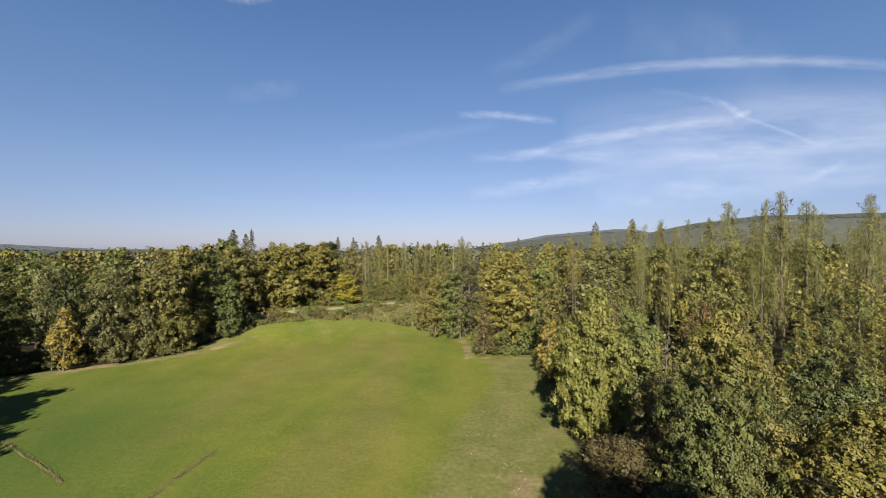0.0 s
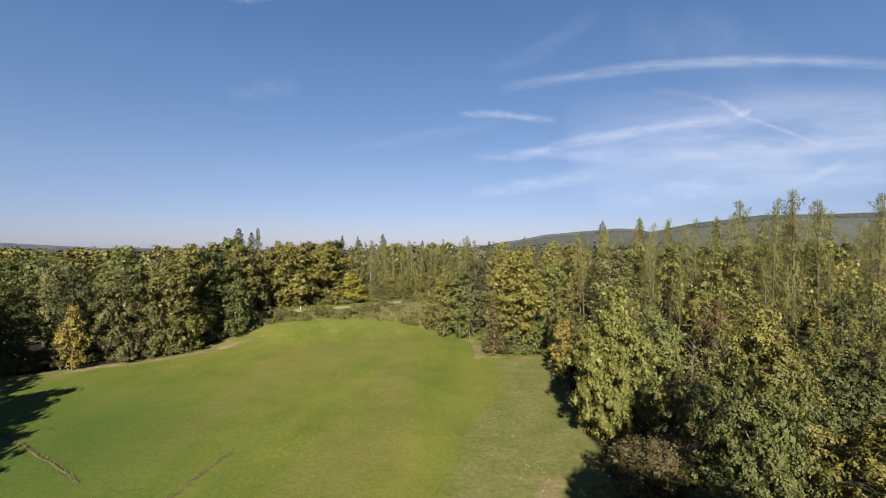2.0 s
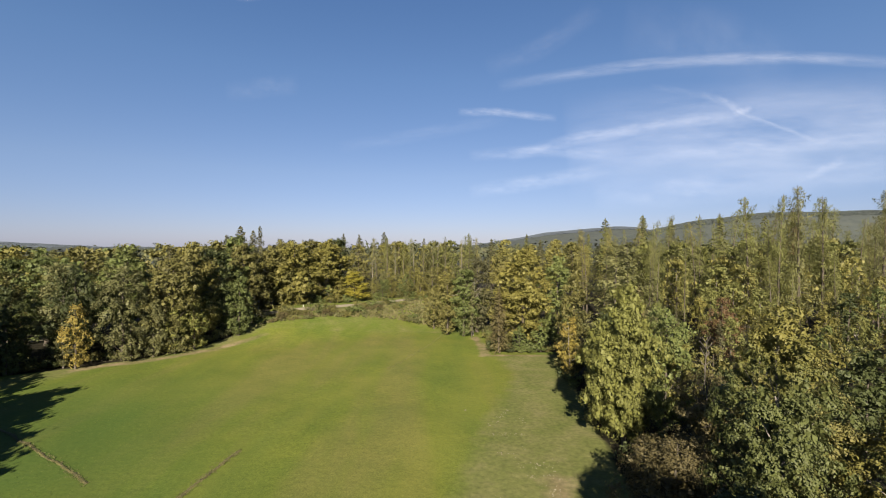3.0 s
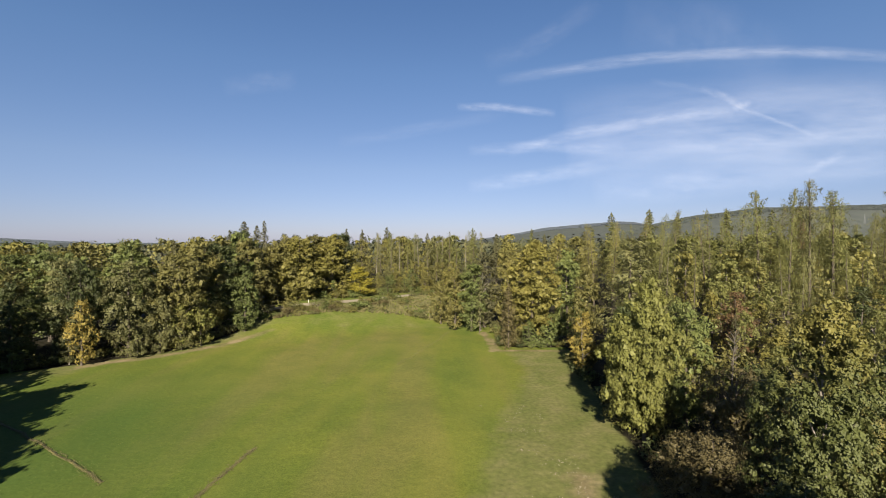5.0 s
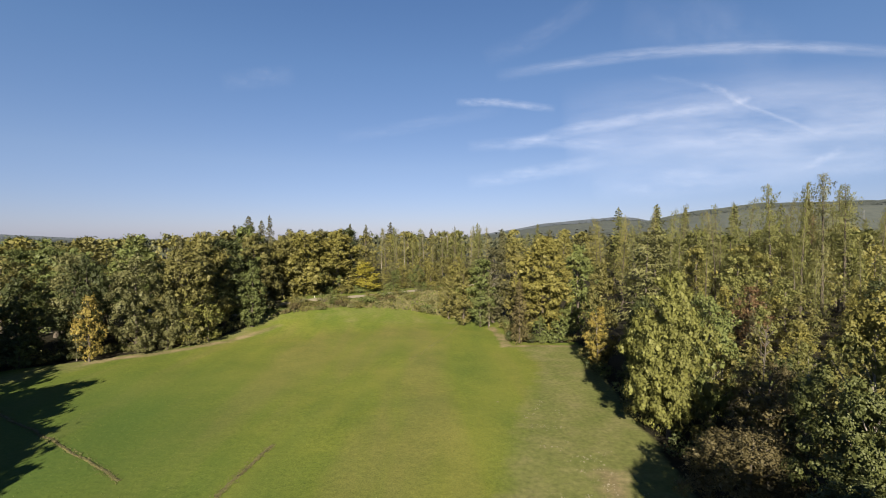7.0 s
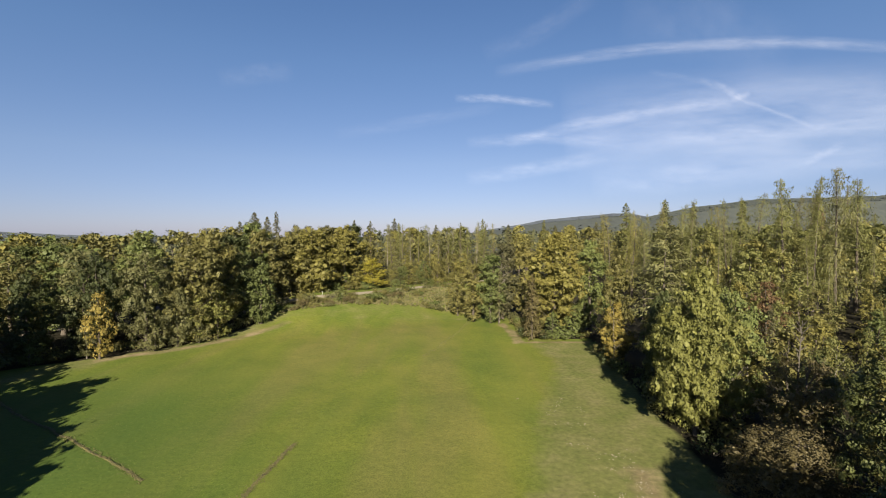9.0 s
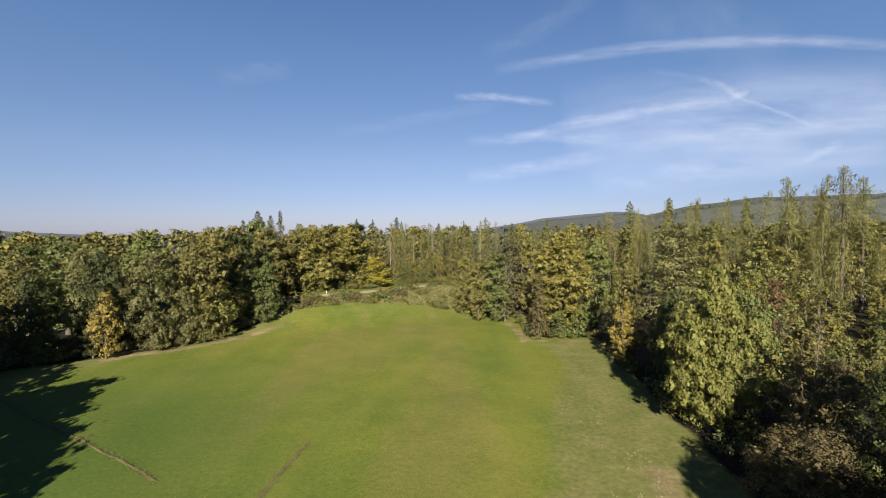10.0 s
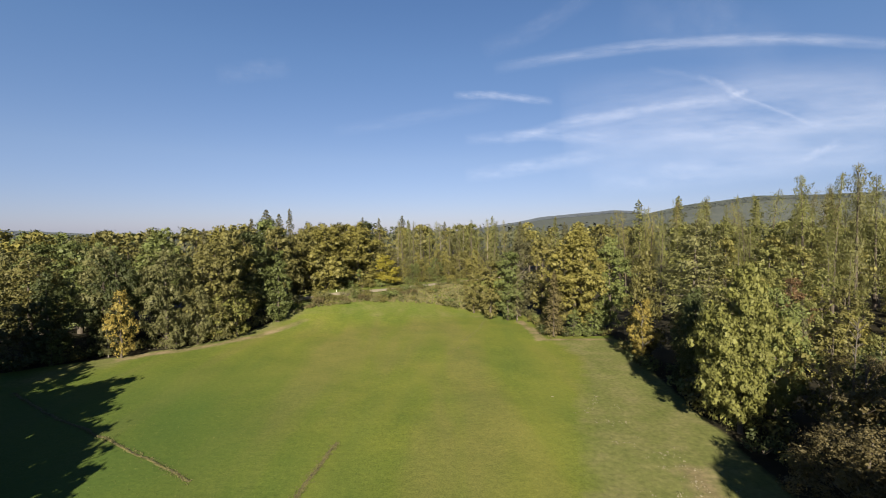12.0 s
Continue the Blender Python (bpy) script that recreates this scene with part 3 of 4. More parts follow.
pattern("near_c", broadleaf, "birch_tree", 15, 18.0, 4.6, 0.3, 13000, 0.22, lobes=34, bark=BARK_PALE, taper=0.5, width=0.009, lobe_size=0.4, limbs=12, bulge=0.6, clump=4, mass=0.7, twigs=11, sprays=12)
pattern("near_dry", broadleaf, "hornbeam_tree", 13, 11.0, 3.2, 0.2, 24000, 0.12, lobes=24, lobe_size=0.43, airy=0.8, droop=0.95, limbs=16, split=True, twigs=14, mass=0.5)
pattern("near_bare", broadleaf, "thin_tree", 14, 15.0, 3.6, 2.0, 8000, 0.17, lobes=18, airy=1.0, droop=0.2, limbs=26, bark=BARK_PALE, split=True, mass=0.4)
pattern("edge_a", broadleaf, "oak_tree", 21, 24.0, 6.3, -2.5, 9400, 0.32, lobes=50, taper=0.34, lobe_size=0.4, twigs=12)
pattern("dome", broadleaf, "oak_tree", 28, 24.0, 7.0, -1.0, 17000, 0.27, lobes=70, taper=0.5, lobe_size=0.3, twigs=10, bulge=0.6, hearts=120, sprays=12, mass=0.85)
pattern("edge_b", broadleaf, "beech_tree", 22, 24.0, 5.1, -2.5, 8000, 0.31, lobes=36, taper=0.42, lobe_size=0.43, twigs=12)
pattern("edge_c", broadleaf, "maple_tree", 23, 20.0, 4.7, -2.0, 7400, 0.3, lobes=34, taper=0.42, lobe_size=0.43, twigs=12)
pattern("edge_d", broadleaf, "willow_tree", 24, 20.0, 4.9, -2.0, 7600, 0.28, lobes=30, airy=0.4, droop=0.35, lobe_size=0.43, twigs=12)
pattern("slim", broadleaf, "birch_tree", 25, 15.0, 2.7, -0.5, 3000, 0.28, lobes=22, airy=0.2, lobe_size=0.46, taper=0.5, bark=BARK_PALE, width=0.01, twigs=8)
pattern("young_a", broadleaf, "young_beech_tree", 26, 13.0, 2.9, -0.8, 1500, 0.34, lobes=24, sprays=6, hearts=30, taper=0.7, twigs=7, lobe_size=0.43)
pattern("young_b", broadleaf, "young_oak_tree", 27, 13.0, 3.5, -0.8, 1600, 0.34, lobes=24, sprays=6, hearts=30, taper=0.5, twigs=7, lobe_size=0.43)
pattern("far_a", broadleaf, "oak_tree", 31, 23.0, 6.0, 2.0, 1000, 0.55, lobes=26, hearts=24, twigs=7, mass=0.85, sprays=5, lobe_size=0.43)
pattern("far_b", broadleaf, "beech_tree", 32, 23.0, 5.2, 2.0, 950, 0.53, lobes=25, hearts=24, taper=0.5, twigs=7, mass=0.85, sprays=5, lobe_size=0.43)
pattern("spruce_a", conifer, "spruce_tree", 41, 25.0, 4.2, 1.5, 2800, 0.62, arms=150, slender=0.8)
pattern("spruce_b", conifer, "spruce_tree", 42, 25.0, 3.4, 3.0, 2200, 0.58, arms=120, crook=0.4, slender=0.8, ragged=0.35)
pattern("larch_a", conifer, "larch_tree", 43, 34.0, 3.7, 6.0, 2900, 0.4, arms=100, weep=True, sag=0.15, crook=1.0, slender=0.55, ragged=0.6)
pattern("larch_b", conifer, "larch_tree", 44, 34.0, 3.4, 10.0, 2400, 0.4, arms=90, weep=True, sag=0.2, crook=1.6, slender=0.45, ragged=0.65)
pattern("larch_tall", conifer, "larch_tree", 47, 36.0, 4.0, 7.0, 5600, 0.42, arms=110, weep=True, sag=0.14, crook=1.6, slender=0.6, ragged=0.8)
# coarse tree used only out of view, to cast shade
pattern("shade", broadleaf, "oak_tree", 33, 22.0, 6.0, 0.5, 600, 0.9, lobes=24, limbs=5, twigs=4, mass=1.25, taper=0.5, sprays=6, hearts=40)
pattern("pine", conifer, "pine_tree", 45, 24.0, 5.2, 4.0, 4600, 0.5, arms=62, sag=0.0, crook=0.5, slender=0.6, ragged=0.4)
pattern("bush", bush, "bush", 51, 3.0, 2.2, 330, 0.42)
pattern("bush_low", bush, "bush", 52, 1.6, 1.9, 300, 0.32)

# the wood's edge on the left, from near to far
LEFT = "trees along the left edge of the meadow"
plant("edge_d", -95, 88, 22.5, 1.0, "olive", group=LEFT)
plant("edge_c", -88, 84, 17, 0.9, "dark", group=LEFT)
plant("edge_b", -84, 92, 23.8, 1.0, "grey", group=LEFT)
plant("edge_d", -80.5, 91, 22.2, 0.8, "dark", group=LEFT)
plant("slim", -79.5, 87, 8, 1.2, "grey", group=LEFT)
plant("young_b", -76.6, 86.5, 13.8, 0.72, "amber", group=LEFT, label="slender amber-yellow oak tree in front of the wood's edge")
plant("edge_d", -72, 93, 22.7, 0.9, "grey", group=LEFT)
plant("young_b", -70, 92.5, 9, 1.0, "grey", group=LEFT)
plant("edge_a", -66, 100.5, 24.8, 0.95, "olive", group=LEFT)
plant("edge_d", -67.5, 96, 14, 0.8, "grey", group=LEFT)
plant("young_a", -65.2, 99.5, 11.5, 1.15, "lime", group=LEFT)
plant("young_b", -62.2, 102.5, 12, 0.95, "lime", group=LEFT)
plant("young_b", -64.5, 99, 8, 1.1, "grey", group=LEFT)
plant("edge_c", -66, 109, 25.8, 0.95, "olive", group=LEFT)
plant("edge_b", -64.5, 114, 26.0, 1.05, "dark", group=LEFT)
plant("edge_c", -56.8, 113.5, 17.5, 0.8, "green", group=LEFT)
plant("young_a", -57.5, 113.5, 7, 1.1, "green", group=LEFT)
plant("edge_b", -61.5, 126, 25.0, 0.95, "olive", group=LEFT)
plant("edge_a", -58, 138, 26.2, 0.95, "olive", group=LEFT, z=1.0)
plant("edge_a", -52, 142, 27.0, 1.15, "gold", group=LEFT, z=2.0, label="large golden-olive oak tree at the end of the wood's edge")
plant("edge_a", -43.5, 150.5, 26.5, 1.15, "gold", group=LEFT, z=3.0, label="large golden-olive oak tree at the end of the wood's edge")
plant("edge_b", -51, 153, 27, 1.0, "olive", group=LEFT, z=3.0)
plant("edge_a", -59, 150, 27.5, 0.9, "olive", group=LEFT, z=2.0)
plant("edge_b", -43, 161, 26, 0.9, "dark", group=LEFT, z=4.5)
plant("edge_c", -47.5, 145, 9, 1.0, "dark", group=LEFT)
plant("edge_b", -66, 133, 27.2, 0.9, "dark", group=LEFT)
plant("spruce_a", -75, 153, 28.6, 1.4, "needle", group=LEFT, label="dark green spruce standing above the broadleaved wood")
plant("spruce_a", -81, 155, 26.6, 1.1, "needle", group=LEFT)
plant("spruce_a", -71.5, 155, 26.6, 1.1, "needle", group=LEFT)

# wood behind the left edge
BACK = "trees deeper in the woods"
rng = random.Random(5)
for row in range(4):
    for col in range(13):
        x, y = -176 + 9.6 * col + rng.uniform(-3, 3) + 2 * row, 104 + 11 * row + rng.uniform(-3.5, 3.5)
        if x > -70 - 0.12 * (150 - y) + (y - 100) * 0.30 or (x > -62 and y < 165) or x < -1.04 * y - 24:
            continue
        near = row < 1
        kind = rng.choice(["edge_b", "edge_a", "edge_c"]) if near else rng.choice(["far_a", "far_b", "far_a", "far_b", "spruce_b"])
        leaf = rng.choice(["olive", "green", "grey", "gold", "olive"]) if kind != "spruce_b" else "needle"
        plant(kind, x, y, rng.uniform(22.5, 25.5) + 0.5 * row + (1.5 if kind == "spruce_b" else 0), rng.uniform(0.85, 1.1), leaf, group=BACK)

# across the end of the meadow
END = "trees beyond the end of the meadow"
plant("edge_c", -34.0, 150, 10.6, 1.9, "yellow", group=END, label="bright yellow young tree beside the gravel road")
plant("young_a", -38, 150, 6.0, 1.2, "gold", group=END)
plant("young_b", -28, 156, 8.5, 1.0, "olive", group=END)
plant("young_a", -24, 158, 8.0, 1.2, "green", group=END)
plant("young_b", -17, 164, 9.0, 1.1, "green", group=END)
plant("young_a", -12, 168, 8.0, 1.2, "olive", group=END)
plant("spruce_a", -35, 232, 27.0, 1.25, "needle", group=END, label="tall dark spruce rising over the far wood")
plant("spruce_b", -46, 228, 22, 1.0, "needle", group=END)
plant("edge_b", -2, 121, 18, 0.95, "olive", group=END)
plant("edge_b", 2.5, 119, 21, 0.9, "green", group=END)
plant("edge_b", 6.5, 124, 24, 0.95, "needle", group=END)
plant("spruce_b", 4.5, 117, 15, 0.9, "grey", group=END)
plant("edge_c", -6, 128, 13, 1.0, "olive", group=END)
plant("edge_b", 13, 124, 25, 0.9, "olive", group=END)
rng = random.Random(8)
for row in range(4):
    for col in range(14):
        x, y = -62 + 10.2 * col + rng.uniform(-3.5, 3.5), 176 + 13 * row + rng.uniform(-4, 4)
        if row < 1 and x < 8 or (row < 2 and x < -40):
            continue
        kind = rng.choice(["spruce_b", "far_a", "far_b", "spruce_a", "larch_b", "far_b"])
        leaf = {"spruce_b": "larch", "spruce_a": "needle", "larch_b": "larch"}.get(kind) or rng.choice(["pale", "grey", "pale", "larch", "olive"])
        plant(kind, x, y, rng.uniform(19, 23) + 0.6 * row + (1.5 if "s" in kind[0] else 0), rng.uniform(0.85, 1.15), leaf, group=END)
for n in range(16):
    x, y = -36 + 2.8 * n + rng.uniform(-1.2, 1.2), 168 + 0.5 * n + rng.uniform(-3, 3)
    plant(rng.choice(["young_a", "young_b", "slim"]), x, y, rng.uniform(8, 13), 1.1, rng.choice(["pale", "grey", "olive", "pale"]), group=END)

for n in range(15):
    x, y = -33 + 3.1 * n + rng.uniform(-1, 1), 172 + 0.6 * n + rng.uniform(-2, 8)
    plant(rng.choice(["larch_b", "larch_a", "larch_b"]), x, y, rng.uniform(20, 24), 1.0, rng.choice(["pale", "grey", "larch"]), group=END, bark=BARK_PALE if n % 3 == 0 else None)

# the wood's corner that juts into the meadow, and the edge on the right
RIGHT = "trees along the right edge of the meadow"
EDGE = "bushes along the meadow"
plant("dome", 16.5, 106.5, 26.3, 0.98, "gold", turn=235, group=RIGHT, label="broad domed oak tree turning yellow at the meadow's corner")
plant("edge_c", 25.5, 108, 23, 0.95, "green", group=RIGHT)
plant("edge_c", 12.5, 108, 15, 0.9, "olive", group=RIGHT)
plant("young_b", 20, 102, 8, 1.2, "green", group=RIGHT)
plant("spruce_a", 9.6, 100, 15, 1.15, "dry", group=RIGHT, label="half-dead brown spruce at the meadow's corner")
plant("young_a", 14.5, 101, 7, 1.1, "green", group=RIGHT)
plant("bush", 18, 101, 4, 1.0, "green", group=RIGHT)
plant("edge_c", 22, 84, 20.5, 0.72, "olive", group=RIGHT)
plant("slim", 20, 80, 13, 1.0, "amber", group=RIGHT, label="slender birch with amber-orange leaves at the wood's edge")
plant("edge_c", 25, 73, 15, 0.9, "dark", group=RIGHT)
plant("edge_c", 21.5, 67, 15, 0.75, "dark", group=RIGHT)
plant("spruce_b", 19.5, 62, 12, 1.2, "needle", group=RIGHT)
plant("pine", 27, 77, 25.5, 1.2, "grey", group=RIGHT)
plant("pine", 34, 87, 26, 1.2, "grey", group=RIGHT)
plant("spruce_b", 26, 66, 19, 1.0, "dry", group=RIGHT, label="browning spruce with thin needles among green trees")
plant("near_b", 19.0, 54.0, 19.2, 0.69, "lime", group=RIGHT, label="yellow-green oak tree with a full crown at the meadow's edge")
plant("near_a", 19.6, 30.5, 22.2, 0.76, "topped", group=RIGHT, label="tall olive-green birch tree with a golden top near the meadow")
plant("near_dry", 15.4, 35.8, 10.3, 1.4, "dry", group=RIGHT, label="dry brown hornbeam tree standing at the meadow's edge")
plant("near_bare", 22.2, 42.8, 14.2, 1.0, "dry", group=RIGHT, label="thin half-bare tree with brown leaves and bare twigs", bark=BARK)
plant("near_c", 29.5, 30, 15.5, 1.0, "gold", group=RIGHT)
# dark leaves here put the corner's shade into the tree's colour
plant("near_c", 15.4, 27.2, 10.5, 1.3, "dark", group=RIGHT)
plant("near_c", 26.0, 36.5, 17.5, 0.9, "olive", group=RIGHT)
plant("edge_d", 26.5, 58.5, 18.6, 0.85, "green", group=RIGHT)
plant("edge_c", 34, 39, 16, 0.9, "dark", group=RIGHT)
plant("edge_c", 27, 47, 12, 0.9, "dark", group=RIGHT)

for x, y, h, spread_to, bark, label in ((5.3, 119.2, 15.2, 3.2, BARK_PALE, "dead pale tree with bare forking limbs beside the meadow"), (23.6, 44.6, 15.6, 1.3, BARK_GREY, "thin leafless tree with grey upright twigs"), (34.5, 45.0, 14.0, 1.6, BARK_GREY, "thin leafless tree with grey upright twigs")):
    snag = bare_tree("bare_tree", int(10 * x), h, spread_to, bark)
    snag.matrix_basis = pose(x, y, float(height(x, y)) - 0.05, 0, 0, 30 * h)
    tagged(snag, label, "tree", RIGHT)

# young wood on the right, taller behind
rng = random.Random(21)
for row in range(15):
    for col in range(17):
        x, y = 30 + 7.4 * col + rng.uniform(-2, 2), 46 + 7.2 * row + rng.uniform(-2, 2)
        if x > 1.04 * y + 5 or x < 26 + 0.05 * (y - 50) or (x < 40 and y > 84) or (abs(x - 27) < 6 and abs(y - 43) < 7):
            continue
        deep = smooth((y - 88) / 40)
        h = 11.5 + 1.5 * wavy(x, y, 14.0) + 13.5 * deep + rng.uniform(-1.5, 1.8)
        if y < 100:
            kind, leaf = rng.choice([("young_a", "pale"), ("young_b", "olive"), ("young_a", "gold"), ("young_a", "larch"), ("spruce_b", "larch"), ("young_b", "gold"), ("slim", "larch"), ("slim", "pale"), ("young_a", "green"), ("young_b", "dark"), ("spruce_b", "needle")])
        else:
            kind, leaf = rng.choice([("far_b", "larch"), ("far_b", "pale"), ("larch_a", "larch"), ("larch_b", "larch"), ("larch_b", "pale"), ("spruce_b", "larch")])
            h += 4.5 * (kind[0] == "l")
        if rng.random() < 0.02:
            leaf = "rust"
        if rng.random() < 0.13 and y < 110:
            continue
        plant(kind, x, y, h, rng.uniform(0.75, 1.0), leaf, group=BACK)

# larches that stand over the right wood
LARCH = "tall larches over the right wood"
plant("larch_tall", 74.3, 109.7, 35.6, 1.15, "larch", group=LARCH)
plant("larch_tall", 80.4, 108.0, 35.6, 1.0, "larch", turn=130, group=LARCH)
plant("larch_tall", 84.0, 106.0, 37.3, 1.1, "grey", turn=40, group=LARCH)
plant("larch_tall", 97.5, 114.5, 35.6, 1.2, "larch", turn=250, group=LARCH)
plant("larch_tall", 115.5, 116.5, 37.6, 1.2, "grey", turn=200, group=LARCH)
plant("spruce_a", 81, 159, 30.5, 0.9, "needle", group=LARCH)
plant("larch_b", 66, 118, 27, 1.1, "grey", group=LARCH)
plant("larch_a", 88, 128, 29, 1.1, "larch", group=LARCH)
plant("larch_b", 108, 128, 31, 1.1, "larch", group=LARCH)
rng = random.Random(17)
for n in range(18):
    x, y = 58 + 5.6 * n + rng.uniform(-2, 2), 142 + rng.uniform(0, 24)
    plant(rng.choice(["larch_a", "larch_b", "spruce_b", "larch_b"]), x, y, rng.uniform(26, 29.5) + 0.06 * x, rng.uniform(1.0, 1.3), rng.choice(["larch", "olive", "larch"]), group=LARCH)

# trees out of sight on the left and behind, whose shadows reach the meadow
SHADE = "trees at the near end of the meadow"
SHADOW_TIPS = [(-54.6, 54.4, 22.0), (-60.2, 59.5, 22.0), (-65.3, 69.8, 22.5), (-68.8, 74.3, 22.0), (-76.5, 79.0, 22.0), (-53.0, 49.0, 21.0), (-58.5, 55.0, 22.0), (-63.5, 63.5, 22.0), (-70.5, 71.5, 22.0), (-67.0, 66.0, 22.0)]
SHADOW_SIDE = [-61.5, -62.5, -71.0, -88.0]
rng = random.Random(40)
LEAN, REACH = math.tan(radians(SUN_TURN)), 1 / math.tan(radians(SUN_UP))
for tip_x, tip_y, h in SHADOW_TIPS:
    for back in (0, 5.5):
        plant("shade", tip_x - 0.5 - 0.7 * back - 0.9 * h * REACH * LEAN, tip_y - back - 0.9 * h * REACH, h, 1.05, rng.choice(["green", "olive"]), group=SHADE)
for row in range(9):
    for col in range(4):
        y = -14 + 7.0 * row + rng.uniform(-1, 1)
        x = float(np.interp(y, [-14, 12, 20, 42], SHADOW_SIDE)) - 6.5 * col + rng.uniform(-0.8, 0.8)
        plant("shade", x, y, rng.uniform(20, 23), 1.0, rng.choice(["green", "olive"]), group=SHADE)
# taller unseen trees, added to shade the foot of the wood's left end
for row in range(2):
    for col in range(5):
        plant("shade", -88 - 6.0 * col + rng.uniform(-1, 1), 50 + 8 * row + rng.uniform(-1, 1), rng.uniform(27, 29), 1.0, "green", group=SHADE)
# unseen trees on the right, kept below the view, that shade the wood's edge
for row in range(6):
    for col in range(4):
        x, y = 8.7 + 0.3 * row + 4.8 * col + rng.uniform(-0.6, 0.6), -3 + 5.5 * row + rng.uniform(-1, 1)
        plant("shade", x, y, 22.8 - 0.66 * max(y - 4, 0) - rng.uniform(0, 0.8) - 1.5 * (col == 0), 0.85 + 0.035 * max(y, 0), "green", group=SHADE)

# very tall unseen trees, added to carry that shade further along the meadow
for x, y, h, wide in ((7.2, -4, 31, 0.6), (11.2, -5, 32, 0.6), (8.8, 1, 28, 0.55)):
    plant("shade", x, y, h, wide, "green", group=SHADE)

# bushes on the bank and along the edges
rng = random.Random(3)
for n in range(80):
    x = rng.uniform(-54, 9)
    low = float(np.interp(x, [-56, -49, -38, -25, -14, -7, 7], [119, 122.5, 129.6, 132, 132, 130, 126.5]))
    high = float(np.interp(x, [-56, -49, -40, -30, -20, -12, 9], [127, 129, 135, 140.5, 148, 150, 135]))
    y = low + (high - low) * rng.random() ** 1.2
    tall = rng.uniform(0.8, 1.5) + 1.2 * rng.random() ** 3
    plant(rng.choice(["bush", "bush_low", "bush_low"]), x, y, tall, rng.uniform(1.0, 1.6), rng.choice(["green", "olive", "grey", "olive", "dry"]), group=EDGE)
for n in range(34):
    s = n / 33
    x = -52 + 46 * s
    if -49 < x < -44 or -37.5 < x < -32 or -21 < x < -16:
        continue
    y = float(np.interp(x, [-49, -40, -30, -20, -12], [133, 138.5, 144, 151.5, 158])) - 3.2
    plant("bush", x, y + rng.uniform(-1, 0.3), rng.uniform(1.6, 3.0), 1.0, rng.choice(["green", "olive", "grey", "olive"]), group=EDGE)
for n in range(30):
    s = n / 29
    x = -44 + 42 * s
    y = float(np.interp(x, [-49, -40, -30, -20, -12, 0], [133, 138.5, 144, 151.5, 158, 167])) + rng.uniform(4.5, 10)
    if n % 2:
        plant("young_a", x, y + 3, rng.uniform(5, 9), 1.2, rng.choice(["olive", "pale", "green", "gold"]), group=END)
    else:
        plant("bush", x, y, rng.uniform(2.5, 4), 1.0, rng.choice(["green", "olive", "gold"]), group=EDGE)
for n in range(12):
    plant("bush", 9 + 1.1 * n + rng.uniform(-0.5, 0.5), 101 + rng.uniform(-0.8, 2), rng.uniform(1.5, 3), 1.1, rng.choice(["green", "olive", "dark"]), group=EDGE)
    plant("bush", 8.8 + rng.uniform(-0.2, 1.2), 102 + 2 * n, rng.uniform(1.5, 3), 1.1, rng.choice(["green", "olive", "grey"]), group=EDGE)
for n in range(30):
    s = n / 30
    x, y = float(np.interp(s, [0, 0.3, 0.6, 0.85, 1], [-84, -77, -67, -59, -54])), float(np.interp(s, [0, 0.3, 0.6, 0.85, 1], [82, 90.5, 98.5, 112, 128]))
    plant("bush", x - 1.2 + rng.uniform(-1, 0.6), y + rng.uniform(0, 1.5), rng.uniform(1.6, 3.4), 1.0, rng.choice(["green", "dark", "olive", "grey"]), group=EDGE)
# bushes at the left corner, some in dark leaves to stand for the shade
for n in range(12):
    plant("bush" if n % 3 else "young_b", -86 - 2.6 * n + rng.uniform(-1, 1), 80.5 - 0.45 * n + rng.uniform(-0.5, 2), rng.uniform(2.5, 4) + 3 * (n % 3 == 0), 1.2, rng.choice(["dark", "green", "grey"]), group=EDGE)
for n in range(14):
    plant("bush", 20 + rng.uniform(-1, 3) - 0.1 * n, 90 - 3.4 * n, rng.uniform(2, 4), 1.0, rng.choice(["green", "dark", "olive"]), group=EDGE)

# ---------------------------------------------------------------- far woods


def crowns(name, places, tall, wide, sprays, leaf, seed, label, sink=0.5, mat=FAR_WOOD, toward=(0, 0, 0)):
    """Distant tree tops, too many to count, as one sheet of clumps."""
    rng = np.random.default_rng(seed)
    n = len(places)
    h = tall * rng.uniform(0.75, 1.2, n)
    way = unit(rng.normal(size=(n, sprays, 3)) + np.array([0, -0.5, 0.5]))
    reach = np.stack([np.full(n, wide), np.full(n, wide), h * 0.45], 1) * rng.uniform(0.8, 1.2, (n, 1))
    pointed = (rng.random(n) < 0.35)[:, None]
    slim = np.where(pointed, 1.1 - 0.85 * (way[..., 2] * 0.5 + 0.5), 1.0)
    base = np.stack([places[:, 0], places[:, 1], height(places[:, 0], places[:, 1]) + sink * h], 1)
    at = base[:, None] + way * reach[:, None] * rng.uniform(0.75, 1.05, (n, sprays, 1)) * np.stack([slim, slim, np.ones_like(slim)], -1)
    v, f = leaf_quads(rng, at.reshape(-1, 3), unit(way + rng.normal(0, 0.3, way.shape) + np.array(toward)).reshape(-1, 3), leaf, 0.7)
    ob = new(name, mesh_of(name, v, f, mat=mat))
    return tagged(ob, label, "forest", kind="stuff")


spread = np.random.default_rng(77)
ang = np.radians(spread.uniform(-52, 52, 1700))
dist = 270 + 700 * spread.uniform(0, 1, 1700) ** 1.3
crowns("distant_forest", np.stack([dist * np.sin(ang), dist * np.cos(ang)], 1), 21.0, 5.0, 27, 2.6, 78, "distant mixed forest stretching to the hills")
